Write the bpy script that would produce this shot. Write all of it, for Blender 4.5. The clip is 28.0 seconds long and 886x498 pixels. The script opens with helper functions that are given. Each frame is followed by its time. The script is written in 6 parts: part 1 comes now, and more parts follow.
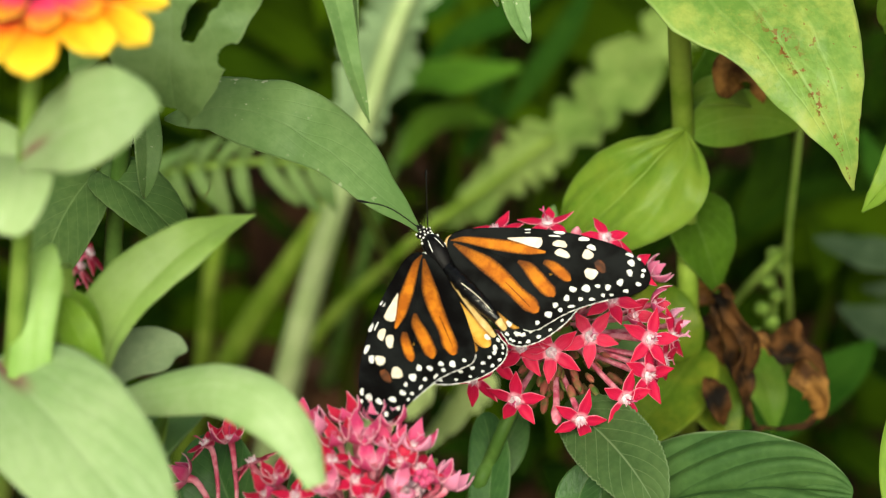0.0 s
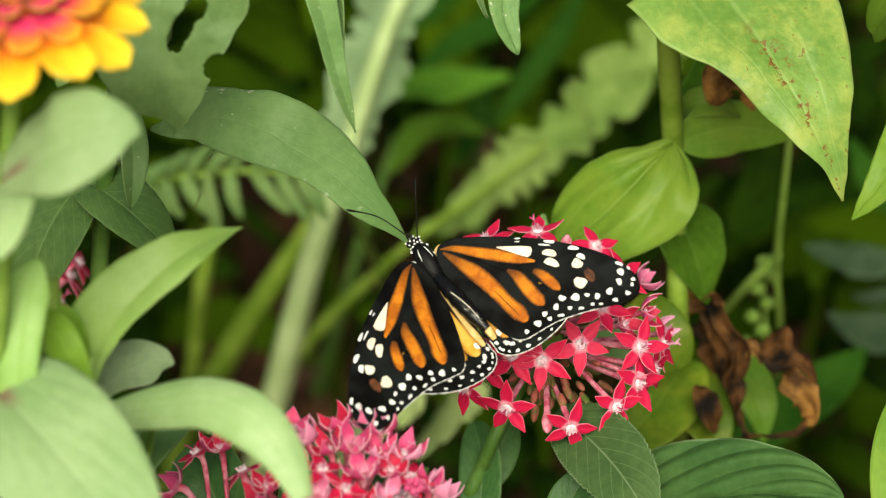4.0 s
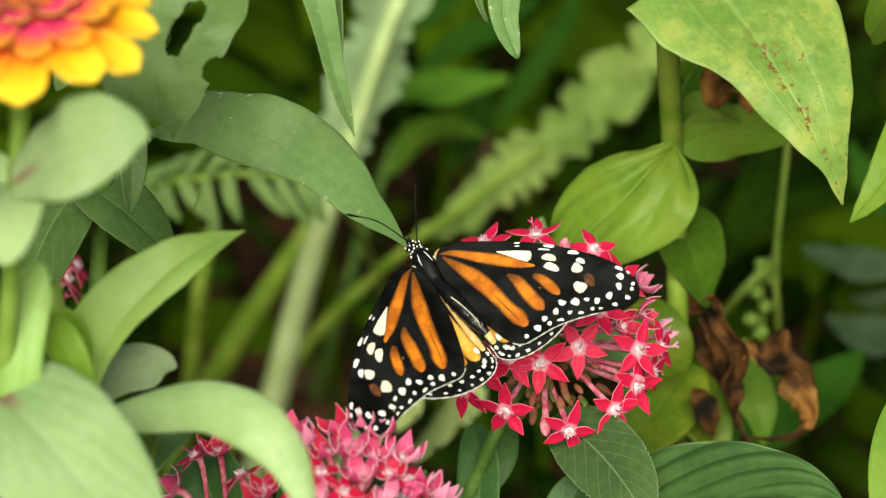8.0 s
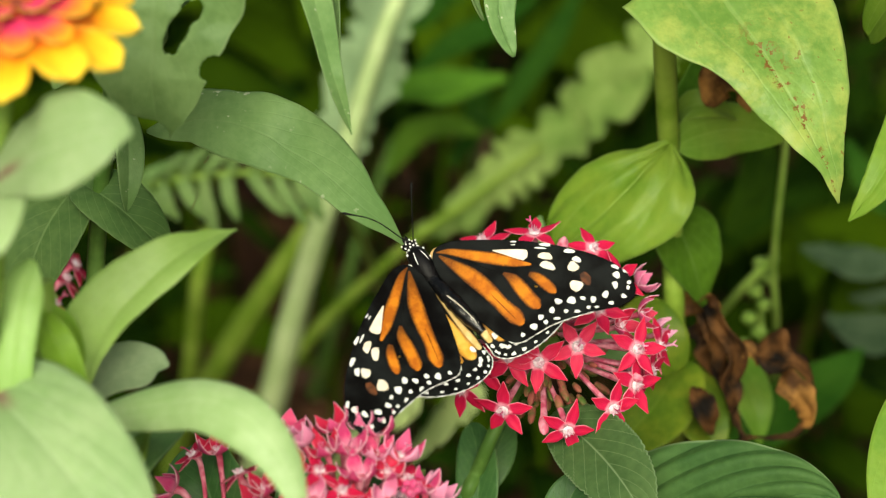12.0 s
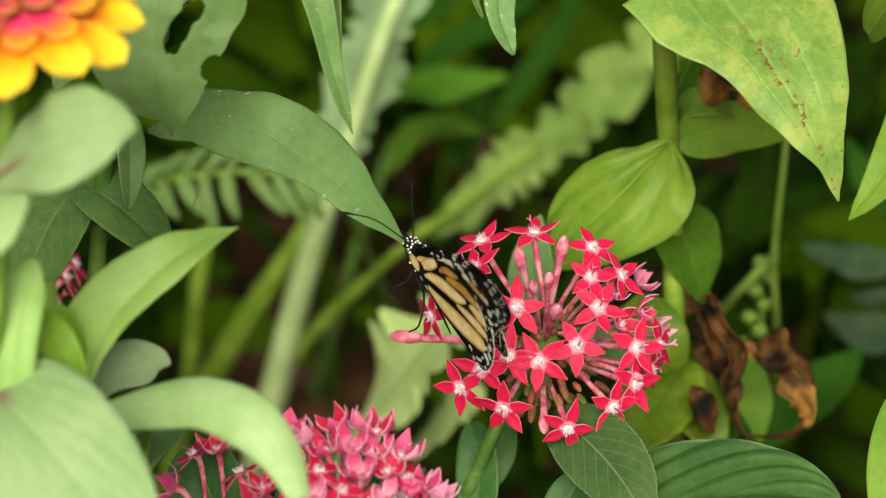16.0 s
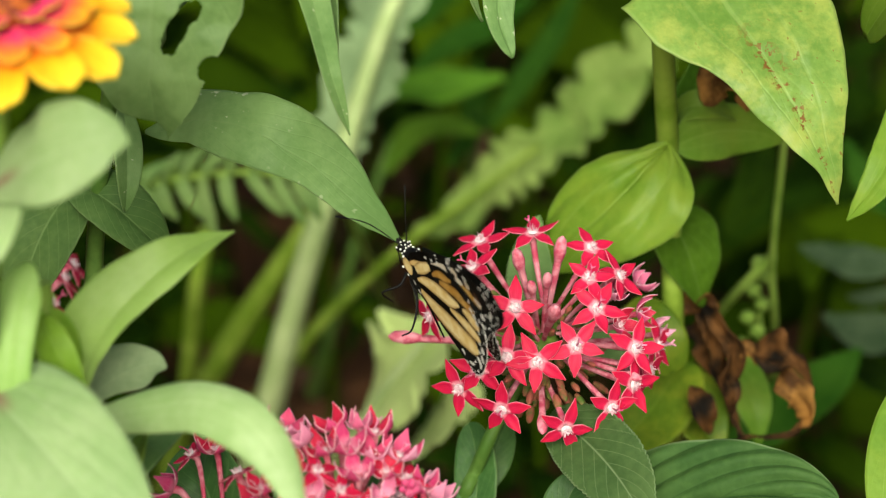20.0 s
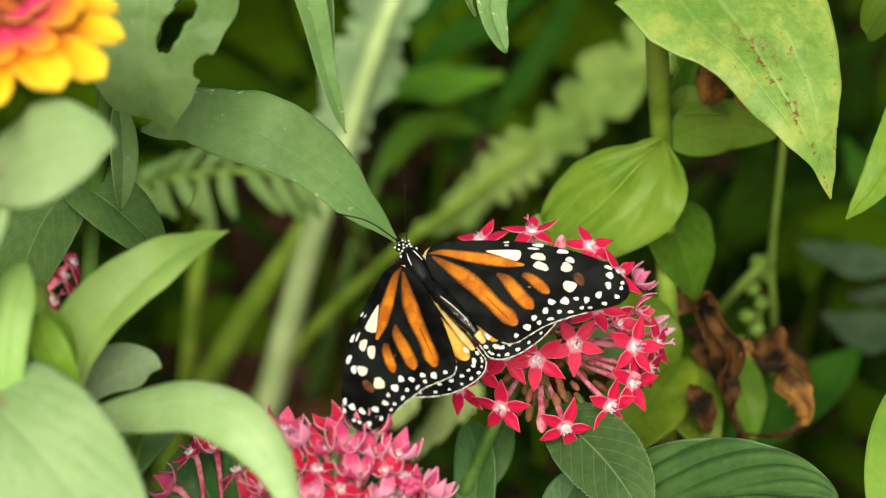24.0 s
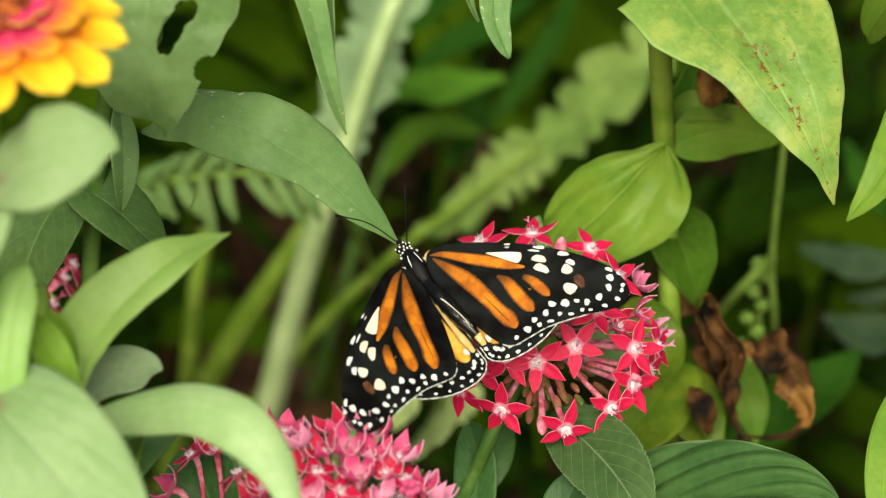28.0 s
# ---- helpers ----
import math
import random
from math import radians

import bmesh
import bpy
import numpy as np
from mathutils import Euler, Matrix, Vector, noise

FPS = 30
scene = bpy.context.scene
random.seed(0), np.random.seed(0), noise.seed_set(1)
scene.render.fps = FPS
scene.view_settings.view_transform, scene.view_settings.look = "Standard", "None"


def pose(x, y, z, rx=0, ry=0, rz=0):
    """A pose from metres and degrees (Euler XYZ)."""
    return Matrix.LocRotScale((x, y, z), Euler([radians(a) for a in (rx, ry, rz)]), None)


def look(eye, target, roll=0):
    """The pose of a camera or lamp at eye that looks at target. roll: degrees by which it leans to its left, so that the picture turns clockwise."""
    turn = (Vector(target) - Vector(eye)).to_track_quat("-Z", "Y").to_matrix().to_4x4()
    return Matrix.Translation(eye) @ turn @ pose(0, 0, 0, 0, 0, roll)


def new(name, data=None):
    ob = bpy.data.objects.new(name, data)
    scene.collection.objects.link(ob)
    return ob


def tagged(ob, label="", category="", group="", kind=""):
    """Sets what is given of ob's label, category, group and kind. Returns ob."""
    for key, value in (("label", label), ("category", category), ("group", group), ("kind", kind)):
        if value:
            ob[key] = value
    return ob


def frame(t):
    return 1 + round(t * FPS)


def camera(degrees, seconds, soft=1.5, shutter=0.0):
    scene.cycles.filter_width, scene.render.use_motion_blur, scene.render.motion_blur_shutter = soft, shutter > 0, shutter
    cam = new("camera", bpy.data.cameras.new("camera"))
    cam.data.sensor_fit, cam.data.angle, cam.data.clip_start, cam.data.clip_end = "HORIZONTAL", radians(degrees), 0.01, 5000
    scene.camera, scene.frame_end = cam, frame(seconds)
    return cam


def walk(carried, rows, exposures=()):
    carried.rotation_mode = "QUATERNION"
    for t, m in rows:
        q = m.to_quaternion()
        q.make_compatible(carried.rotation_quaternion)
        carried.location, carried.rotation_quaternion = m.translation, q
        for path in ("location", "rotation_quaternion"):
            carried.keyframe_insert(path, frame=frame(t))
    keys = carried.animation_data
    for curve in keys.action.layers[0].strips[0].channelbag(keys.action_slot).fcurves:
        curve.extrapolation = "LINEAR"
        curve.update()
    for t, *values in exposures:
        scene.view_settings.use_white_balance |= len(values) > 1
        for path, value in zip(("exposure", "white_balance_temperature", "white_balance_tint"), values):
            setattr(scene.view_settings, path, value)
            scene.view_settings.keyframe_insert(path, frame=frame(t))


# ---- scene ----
# ---- camera and its path ----
cam = camera(20, 28.0, soft=1.2)
PATH = [
    (0, pose(0, -0.54, 0.8, 59.7397, 0, 0.3028)),
    (0.5, pose(0, -0.54, 0.8, 59.7526, 0, 0.2642)),
    (1, pose(0, -0.54, 0.8, 59.7784, 0, 0.2448)),
    (1.5, pose(0, -0.54, 0.8, 59.8170, 0, 0.1869)),
    (2, pose(0, -0.54, 0.8, 59.8363, 0, 0.1611)),
    (2.5, pose(0, -0.54, 0.8, 59.8557, 0, 0.1095)),
    (3, pose(0, -0.54, 0.8, 59.8750, 0, 0.0838)),
    (3.5, pose(0, -0.54, 0.8, 59.9072, 0, 0.0644)),
    (5.5, pose(0, -0.54, 0.8, 59.9652, 0, 0.0064)),
    (6, pose(0, -0.54, 0.8, 59.9717, 0, -0.0039)),
    (6.5, pose(0, -0.54, 0.8, 59.9781, 0, -0.0064)),
    (7, pose(0, -0.54, 0.8, 59.9845, 0, -0.0064)),
    (7.5, pose(0, -0.54, 0.8, 59.9974, 0, -0.0064)),
    (8, pose(0, -0.54, 0.8, 60.0000, 0, 0.0000)),
    (8.5, pose(0, -0.54, 0.8, 60.0039, 0, -0.0064)),
    (9, pose(0, -0.54, 0.8, 60.0103, 0, -0.0064)),
    (9.5, pose(0, -0.54, 0.8, 60.0103, 0, -0.0103)),
    (10, pose(0, -0.54, 0.8, 60.0064, 0, -0.0142)),
    (10.5, pose(0, -0.54, 0.8, 59.9974, 0, -0.0258)),
    (11, pose(0, -0.54, 0.8, 59.9845, 0, -0.0387)),
    (11.5, pose(0, -0.54, 0.8, 59.9781, 0, -0.0361)),
    (12, pose(0, -0.54, 0.8, 59.9755, 0, -0.0412)),
    (12.5, pose(0, -0.54, 0.8, 59.9717, 0, -0.0451)),
    (14.5, pose(0, -0.54, 0.8, 59.9588, 0, -0.0451)),
    (15.5, pose(0, -0.54, 0.8, 59.9549, 0, -0.0387)),
    (16.5, pose(0, -0.54, 0.8, 59.9523, 0, -0.0412)),
    (17.5, pose(0, -0.54, 0.8, 59.9549, 0, -0.0490)),
    (18.5, pose(0, -0.54, 0.8, 59.9588, 0, -0.0773)),
    (19, pose(0, -0.54, 0.8, 59.9497, 0, -0.0580)),
    (19.5, pose(0, -0.54, 0.8, 59.9588, 0, -0.0709)),
    (20, pose(0, -0.54, 0.8, 59.9626, 0, -0.0838)),
    (20.5, pose(0, -0.54, 0.8, 59.9394, 0, -0.1224)),
    (21, pose(0, -0.54, 0.8, 59.9201, 0, -0.1417)),
    (21.5, pose(0, -0.54, 0.8, 59.9072, 0, -0.1289)),
    (23.5, pose(0, -0.54, 0.8, 59.9201, 0, -0.1031)),
    (24, pose(0, -0.54, 0.8, 59.9330, 0, -0.1031)),
    (24.5, pose(0, -0.54, 0.8, 59.9523, 0, -0.0966)),
    (25, pose(0, -0.54, 0.8, 59.9588, 0, -0.0941)),
    (26, pose(0, -0.54, 0.8, 59.9588, 0, -0.0902)),
    (27, pose(0, -0.54, 0.8, 59.9717, 0, -0.0838)),
    (28, pose(0, -0.54, 0.8, 59.9781, 0, -0.0928)),
]
walk(cam, PATH, [(0, 0.44, 6650, -1), (28, 0.44, 6650, -1)])
cam.data.dof.use_dof = True
cam.data.dof.focus_distance = 0.628
cam.data.dof.aperture_fstop = 11.0

# ---- sky, sun, exposure ----
world = bpy.data.worlds.new("sky")
scene.world = world
world.use_nodes = True
sky = world.node_tree.nodes.new("ShaderNodeTexSky")
sky.sky_type, sky.sun_disc = "NISHITA", False
sky.sun_elevation, sky.sun_rotation = radians(42), radians(183)
sky.air_density, sky.dust_density, sky.ozone_density = 1.0, 8.0, 0.4
world.node_tree.links.new(sky.outputs[0], world.node_tree.nodes["Background"].inputs[0])
world.node_tree.nodes["Background"].inputs[1].default_value = 0.07
sun_lamp = bpy.data.lights.new("sun", "SUN")
sun_lamp.energy, sun_lamp.angle, sun_lamp.color = 3.7, radians(40), (1.0, 0.95, 0.84)
sun = new("sun", sun_lamp)
sun.matrix_world = look((-0.12, -2.5, 2.3), (0, 0, 0))


# ---- materials ----
def nodes_of(name, rough=0.5, spec=0.35):
    m = bpy.data.materials.new(name)
    m.use_nodes = True
    nt = m.node_tree
    b = nt.nodes["Principled BSDF"]
    b.inputs["Roughness"].default_value = rough
    b.inputs["Specular IOR Level"].default_value = spec
    return m, nt, b


def node(nt, kind, **props):
    n = nt.nodes.new("ShaderNode" + kind)
    for k, v in props.items():
        if k == "op":
            n.operation = v
        elif k == "scale":
            n.inputs["Scale"].default_value = v
        elif k == "detail":
            n.inputs["Detail"].default_value = v
    return n


def math_node(nt, op, a, b=None):
    n = nt.nodes.new("ShaderNodeMath")
    n.operation = op
    n.use_clamp = op in ("MULTIPLY_ADD",)
    for i, v in enumerate((a, b)):
        if v is None:
            continue
        if isinstance(v, (int, float)):
            n.inputs[i].default_value = v
        else:
            nt.links.new(v, n.inputs[i])
    return n.outputs[0]


def span(nt, value, lo, hi):
    """0 to 1 (clamped) as value goes from lo to hi."""
    n = nt.nodes.new("ShaderNodeMapRange")
    n.interpolation_type = "SMOOTHSTEP"
    nt.links.new(value, n.inputs["Value"])
    n.inputs["From Min"].default_value, n.inputs["From Max"].default_value = lo, hi
    return n.outputs["Result"]


def mix(nt, fac, a, b):
    n = nt.nodes.new("ShaderNodeMix")
    n.data_type = "RGBA"
    for key, v in ((0, fac), (6, a), (7, b)):
        if isinstance(v, (int, float)):
            n.inputs[key].default_value = v
        elif isinstance(v, tuple):
            n.inputs[key].default_value = (*v, 1)
        else:
            nt.links.new(v, n.inputs[key])
    return n.outputs[2]


def texture(nt, scale, detail=3.0, coord="Object", rough=0.55):
    c = nt.nodes.new("ShaderNodeTexCoord")
    n = nt.nodes.new("ShaderNodeTexNoise")
    n.inputs["Scale"].default_value, n.inputs["Detail"].default_value = scale, detail
    n.inputs["Roughness"].default_value = rough
    nt.links.new(c.outputs[coord], n.inputs["Vector"])
    return n.outputs["Fac"]


def uv_of(nt):
    u = nt.nodes.new("ShaderNodeUVMap")
    u.uv_map = "UVMap"
    s = nt.nodes.new("ShaderNodeSeparateXYZ")
    nt.links.new(u.outputs[0], s.inputs[0])
    return s.outputs[0], s.outputs[1]


def bump(nt, b, height, strength=0.3, distance=0.0004):
    n = nt.nodes.new("ShaderNodeBump")
    n.inputs["Strength"].default_value, n.inputs["Distance"].default_value = strength, distance
    nt.links.new(height, n.inputs["Height"])
    nt.links.new(n.outputs[0], b.inputs["Normal"])


def see_through(nt, b, colour, amount):
    """Light that comes through a thin leaf or petal."""
    t = nt.nodes.new("ShaderNodeBsdfTranslucent")
    if isinstance(colour, tuple):
        t.inputs[0].default_value = (*colour, 1)
    else:
        nt.links.new(colour, t.inputs[0])
    s = nt.nodes.new("ShaderNodeMixShader")
    s.inputs[0].default_value = amount
    nt.links.new(b.outputs[0], s.inputs[1])
    nt.links.new(t.outputs[0], s.inputs[2])
    nt.links.new(s.outputs[0], nt.nodes["Material Output"].inputs[0])


def leaf_material(name, dark, light, vein, rough=0.42, through_light=0.3, laterals=9, slope=0.5, long_veins=False, vein_mix=0.55, stain=None, specks=False, spec=0.22, flecks=False, blush=False, cells=0.0, glow=None, hem=None):
    m, nt, b = nodes_of(name, rough, spec)
    s, v = uv_of(nt)
    c = math_node(nt, "ABSOLUTE", math_node(nt, "SUBTRACT", v, 0.5))
    mid = span(nt, c, 0.022, 0.006)
    fr = math_node(nt, "FRACT", math_node(nt, "SUBTRACT", math_node(nt, "MULTIPLY", s, laterals), math_node(nt, "MULTIPLY", c, laterals * slope)))
    lat = math_node(nt, "MULTIPLY", span(nt, math_node(nt, "ABSOLUTE", math_node(nt, "SUBTRACT", fr, 0.5)), 0.42, 0.495), 0.5)
    lines = math_node(nt, "MAXIMUM", mid, lat)
    if long_veins:
        side = span(nt, math_node(nt, "ABSOLUTE", math_node(nt, "SUBTRACT", c, 0.2)), 0.02, 0.004)
        lines = math_node(nt, "MAXIMUM", mid, math_node(nt, "MAXIMUM", math_node(nt, "MULTIPLY", side, 0.6), math_node(nt, "MULTIPLY", lat, 0.4)))
    big, small = texture(nt, 38, 3), texture(nt, 420, 4)
    info = nt.nodes.new("ShaderNodeObjectInfo")
    tone = math_node(nt, "ADD", math_node(nt, "MULTIPLY", big, 0.75), math_node(nt, "MULTIPLY", small, 0.35))
    col = mix(nt, span(nt, tone, 0.38, 0.72), dark, light)
    if stain:
        col = mix(nt, math_node(nt, "MULTIPLY", span(nt, texture(nt, 75, 6, rough=0.7), 0.42, 0.66), 0.65), col, stain)
    hue = nt.nodes.new("ShaderNodeHueSaturation")
    nt.links.new(math_node(nt, "ADD", math_node(nt, "MULTIPLY", info.outputs["Random"], 0.014), 0.495), hue.inputs["Hue"])
    nt.links.new(math_node(nt, "ADD", math_node(nt, "MULTIPLY", info.outputs["Random"], 0.18), 0.91), hue.inputs["Value"])
    nt.links.new(mix(nt, math_node(nt, "MULTIPLY", lines, vein_mix), col, vein), hue.inputs["Color"])
    out = hue.outputs[0]
    rim = math_node(nt, "MULTIPLY", span(nt, c, 0.475, 0.497), 0.45)
    out = mix(nt, rim, out, hem or vein)
    if blush:
        patch = math_node(nt, "MULTIPLY", span(nt, math_node(nt, "ADD", s, math_node(nt, "MULTIPLY", big, 0.12)), 0.36, 0.2), span(nt, c, 0.11, 0.02))
        out = mix(nt, math_node(nt, "MULTIPLY", patch, 0.85), out, (0.24, 0.05, 0.085))
    if flecks:
        out = mix(nt, math_node(nt, "MULTIPLY", span(nt, texture(nt, 430, 2.5), 0.655, 0.70), span(nt, texture(nt, 60, 1.0), 0.45, 0.6)), out, (0.45, 0.5, 0.33))
    if specks:
        band = math_node(nt, "MULTIPLY", span(nt, math_node(nt, "ABSOLUTE", math_node(nt, "SUBTRACT", v, 0.5)), 0.13, 0.02), span(nt, s, 0.22, 0.4))
        rust = math_node(nt, "MULTIPLY", band, span(nt, texture(nt, 430, 3.5, rough=0.7), 0.535, 0.565))
        far = math_node(nt, "MULTIPLY", span(nt, texture(nt, 420, 2.0), 0.69, 0.71), span(nt, s, 0.15, 0.4))
        out = mix(nt, math_node(nt, "MAXIMUM", rust, math_node(nt, "MULTIPLY", far, 0.7)), out, (0.19, 0.085, 0.02))
    nt.links.new(out, b.inputs["Base Color"])
    relief = math_node(nt, "SUBTRACT", math_node(nt, "MULTIPLY", texture(nt, 900, 2), 0.5), math_node(nt, "MULTIPLY", lines, 0.6))
    if cells:
        tiles = nt.nodes.new("ShaderNodeTexVoronoi")
        tiles.inputs["Scale"].default_value = 520
        where = nt.nodes.new("ShaderNodeTexCoord")
        nt.links.new(where.outputs["Object"], tiles.inputs["Vector"])
        relief = math_node(nt, "SUBTRACT", relief, math_node(nt, "MULTIPLY", tiles.outputs["Distance"], cells))
    bump(nt, b, relief, 0.4, 0.0004)
    see_through(nt, b, mix(nt, 0.6, out, glow) if glow else out, through_light)
    return m


def bed_material(name, dark, light):
    """Leaves of one bed, each of its own green."""
    m, nt, b = nodes_of(name, 0.8, 0.02)
    geo = nt.nodes.new("ShaderNodeNewGeometry")
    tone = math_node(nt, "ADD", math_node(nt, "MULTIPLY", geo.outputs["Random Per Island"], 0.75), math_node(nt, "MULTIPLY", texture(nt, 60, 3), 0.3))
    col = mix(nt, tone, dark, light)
    nt.links.new(col, b.inputs["Base Color"])
    bump(nt, b, texture(nt, 300, 2), 0.3, 0.001)
    see_through(nt, b, col, 0.3)
    return m


def mottled(name, a, c, scale=200.0, rough=0.5, through_light=0.0, spec=0.15, lo=0.35, hi=0.65, relief=0.3, depth=0.0003):
    m, nt, b = nodes_of(name, rough, spec)
    col = mix(nt, span(nt, texture(nt, scale, 4), lo, hi), a, c)
    nt.links.new(col, b.inputs["Base Color"])
    bump(nt, b, texture(nt, scale * 4, 3), relief, depth)
    if through_light:
        see_through(nt, b, col, through_light)
    return m


def petal_material(name, stops, streak, rough=0.5, through_light=0.3, edge=None, hem=0.42, fade=None):
    """Colours along the petal, from its base (0) to its tip (1), with fine streaks."""
    m, nt, b = nodes_of(name, rough, 0.18)
    s, v = uv_of(nt)
    wobble = math_node(nt, "ADD", s, math_node(nt, "MULTIPLY", math_node(nt, "SUBTRACT", texture(nt, 300, 2), 0.5), 0.25))
    ramp = nt.nodes.new("ShaderNodeValToRGB")
    ramp.color_ramp.elements[0].position, ramp.color_ramp.elements[0].color = stops[0][0], (*stops[0][1], 1)
    ramp.color_ramp.elements[1].position, ramp.color_ramp.elements[1].color = stops[-1][0], (*stops[-1][1], 1)
    for at, colour in stops[1:-1]:
        ramp.color_ramp.elements.new(at).color = (*colour, 1)
    nt.links.new(wobble, ramp.inputs[0])
    lines = nt.nodes.new("ShaderNodeTexNoise")
    lines.inputs["Scale"].default_value = 1.0
    comb = nt.nodes.new("ShaderNodeCombineXYZ")
    nt.links.new(math_node(nt, "MULTIPLY", s, 1.5), comb.inputs[0])
    nt.links.new(math_node(nt, "MULTIPLY", v, 16.0), comb.inputs[1])
    nt.links.new(comb.outputs[0], lines.inputs["Vector"])
    out = mix(nt, math_node(nt, "MULTIPLY", span(nt, lines.outputs["Fac"], 0.45, 0.7), 0.45), ramp.outputs[0], streak)
    if edge:
        c = math_node(nt, "ABSOLUTE", math_node(nt, "SUBTRACT", v, 0.5))
        out = mix(nt, math_node(nt, "MULTIPLY", span(nt, c, hem, 0.5), 0.7), out, edge)
    if fade:
        info = nt.nodes.new("ShaderNodeObjectInfo")
        out = mix(nt, math_node(nt, "MULTIPLY", span(nt, info.outputs["Random"], 0.45, 0.95), 0.75), out, fade)
    nt.links.new(out, b.inputs["Base Color"])
    bump(nt, b, lines.outputs["Fac"], 0.3, 0.0002)
    see_through(nt, b, out, through_light)
    return m


pale_leaf = leaf_material("pale_leaf", (0.30, 0.44, 0.17), (0.43, 0.56, 0.27), (0.54, 0.66, 0.36), laterals=5, slope=1.4, long_veins=True, vein_mix=0.42, through_light=0.4, cells=0.3, spec=0.4, glow=(0.42, 0.60, 0.18))
fresh_leaf = leaf_material("fresh_leaf", (0.26, 0.42, 0.09), (0.36, 0.53, 0.15), (0.42, 0.58, 0.19), laterals=5, slope=1.4, long_veins=True, vein_mix=0.42, through_light=0.4, cells=0.3, spec=0.4, glow=(0.36, 0.58, 0.06))
# blue-green darkened in colour for the shaded shrub
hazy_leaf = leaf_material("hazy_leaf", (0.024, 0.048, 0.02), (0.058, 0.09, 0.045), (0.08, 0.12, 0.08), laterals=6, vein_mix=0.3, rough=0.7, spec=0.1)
dusk_leaf = leaf_material("dusk_leaf", (0.07, 0.14, 0.035), (0.12, 0.205, 0.058), (0.20, 0.30, 0.11), laterals=7, slope=0.9, vein_mix=0.45, rough=0.6, spec=0.15, cells=0.5)
downy_leaf = leaf_material("downy_leaf", (0.056, 0.115, 0.035), (0.097, 0.17, 0.056), (0.28, 0.38, 0.2), laterals=8, slope=0.8, vein_mix=0.5, rough=0.75, spec=0.1, cells=1.2)
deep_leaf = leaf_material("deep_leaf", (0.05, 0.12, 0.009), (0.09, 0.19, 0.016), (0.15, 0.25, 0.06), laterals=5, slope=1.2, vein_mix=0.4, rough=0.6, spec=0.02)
stained_leaf = leaf_material("stained_leaf", (0.28, 0.42, 0.17), (0.41, 0.54, 0.27), (0.52, 0.65, 0.36), laterals=5, slope=1.4, long_veins=True, vein_mix=0.42, through_light=0.4, blush=True, cells=0.3, spec=0.4, glow=(0.42, 0.60, 0.18))
grey_leaf = leaf_material("grey_leaf", (0.12, 0.22, 0.064), (0.185, 0.30, 0.10), (0.25, 0.35, 0.15), laterals=8, slope=0.8, vein_mix=0.13, flecks=True, through_light=0.32, rough=0.5, cells=0.6)
spotted_leaf = leaf_material("spotted_leaf", (0.13, 0.24, 0.04), (0.22, 0.35, 0.075), (0.32, 0.44, 0.14), laterals=5, slope=1.2, long_veins=True, vein_mix=0.3, stain=(0.40, 0.44, 0.10), specks=True, rough=0.36, cells=0.8)
mid_leaf = leaf_material("mid_leaf", (0.13, 0.26, 0.020), (0.21, 0.35, 0.04), (0.32, 0.46, 0.10), laterals=4, slope=1.4, long_veins=True, vein_mix=0.45, stain=(0.25, 0.36, 0.04), cells=0.6, through_light=0.4, glow=(0.22, 0.42, 0.03))
dark_leaf = leaf_material("dark_leaf", (0.034, 0.092, 0.022), (0.065, 0.145, 0.036), (0.16, 0.25, 0.085), laterals=9, slope=0.8, vein_mix=0.4, through_light=0.2, cells=0.9)
ribbed_leaf = leaf_material("ribbed_leaf", (0.034, 0.078, 0.019), (0.064, 0.122, 0.032), (0.018, 0.048, 0.012), laterals=5, slope=1.2, vein_mix=0.75, through_light=0.2, cells=0.9, rough=0.62, spec=0.12, hem=(0.26, 0.34, 0.18))
yellow_leaf = leaf_material("yellow_leaf", (0.075, 0.15, 0.010), (0.145, 0.225, 0.018), (0.24, 0.32, 0.04), laterals=4, slope=1.4, vein_mix=0.3, stain=(0.26, 0.30, 0.025), through_light=0.4, spec=0.15)
silver_leaf = leaf_material("silver_leaf", (0.17, 0.25, 0.12), (0.26, 0.34, 0.18), (0.32, 0.42, 0.24), laterals=7, slope=0.8, vein_mix=0.3, through_light=0.3, rough=0.5, cells=0.5)
lush_leaf = leaf_material("lush_leaf", (0.15, 0.29, 0.012), (0.23, 0.40, 0.03), (0.30, 0.46, 0.06), laterals=4, slope=1.4, vein_mix=0.25, through_light=0.4, spec=0.3)
thistle_leaf = leaf_material("thistle_leaf", (0.17, 0.26, 0.125), (0.26, 0.37, 0.19), (0.33, 0.44, 0.23), laterals=11, slope=0.7, vein_mix=0.4, rough=0.8, spec=0.08)
toothed_green = leaf_material("toothed_green", (0.13, 0.23, 0.045), (0.26, 0.37, 0.10), (0.36, 0.47, 0.16), laterals=9, slope=0.8, vein_mix=0.4, rough=0.8, spec=0.06)
# darker leaf copy with shade put into its green
shade_dimmed_leaf = leaf_material("shade_dimmed_leaf", (0.012, 0.045, 0.004), (0.03, 0.08, 0.008), (0.05, 0.11, 0.015), laterals=6, vein_mix=0.3, rough=0.7, spec=0.02)
low_thistle_leaf = leaf_material("low_thistle_leaf", (0.36, 0.48, 0.16), (0.50, 0.61, 0.24), (0.55, 0.65, 0.32), laterals=11, slope=0.7, vein_mix=0.4, rough=0.8, spec=0.08, through_light=0.1)
fern_leaf = leaf_material("fern_leaf", (0.09, 0.165, 0.045), (0.155, 0.24, 0.07), (0.22, 0.31, 0.11), laterals=6, vein_mix=0.4, spec=0.1)
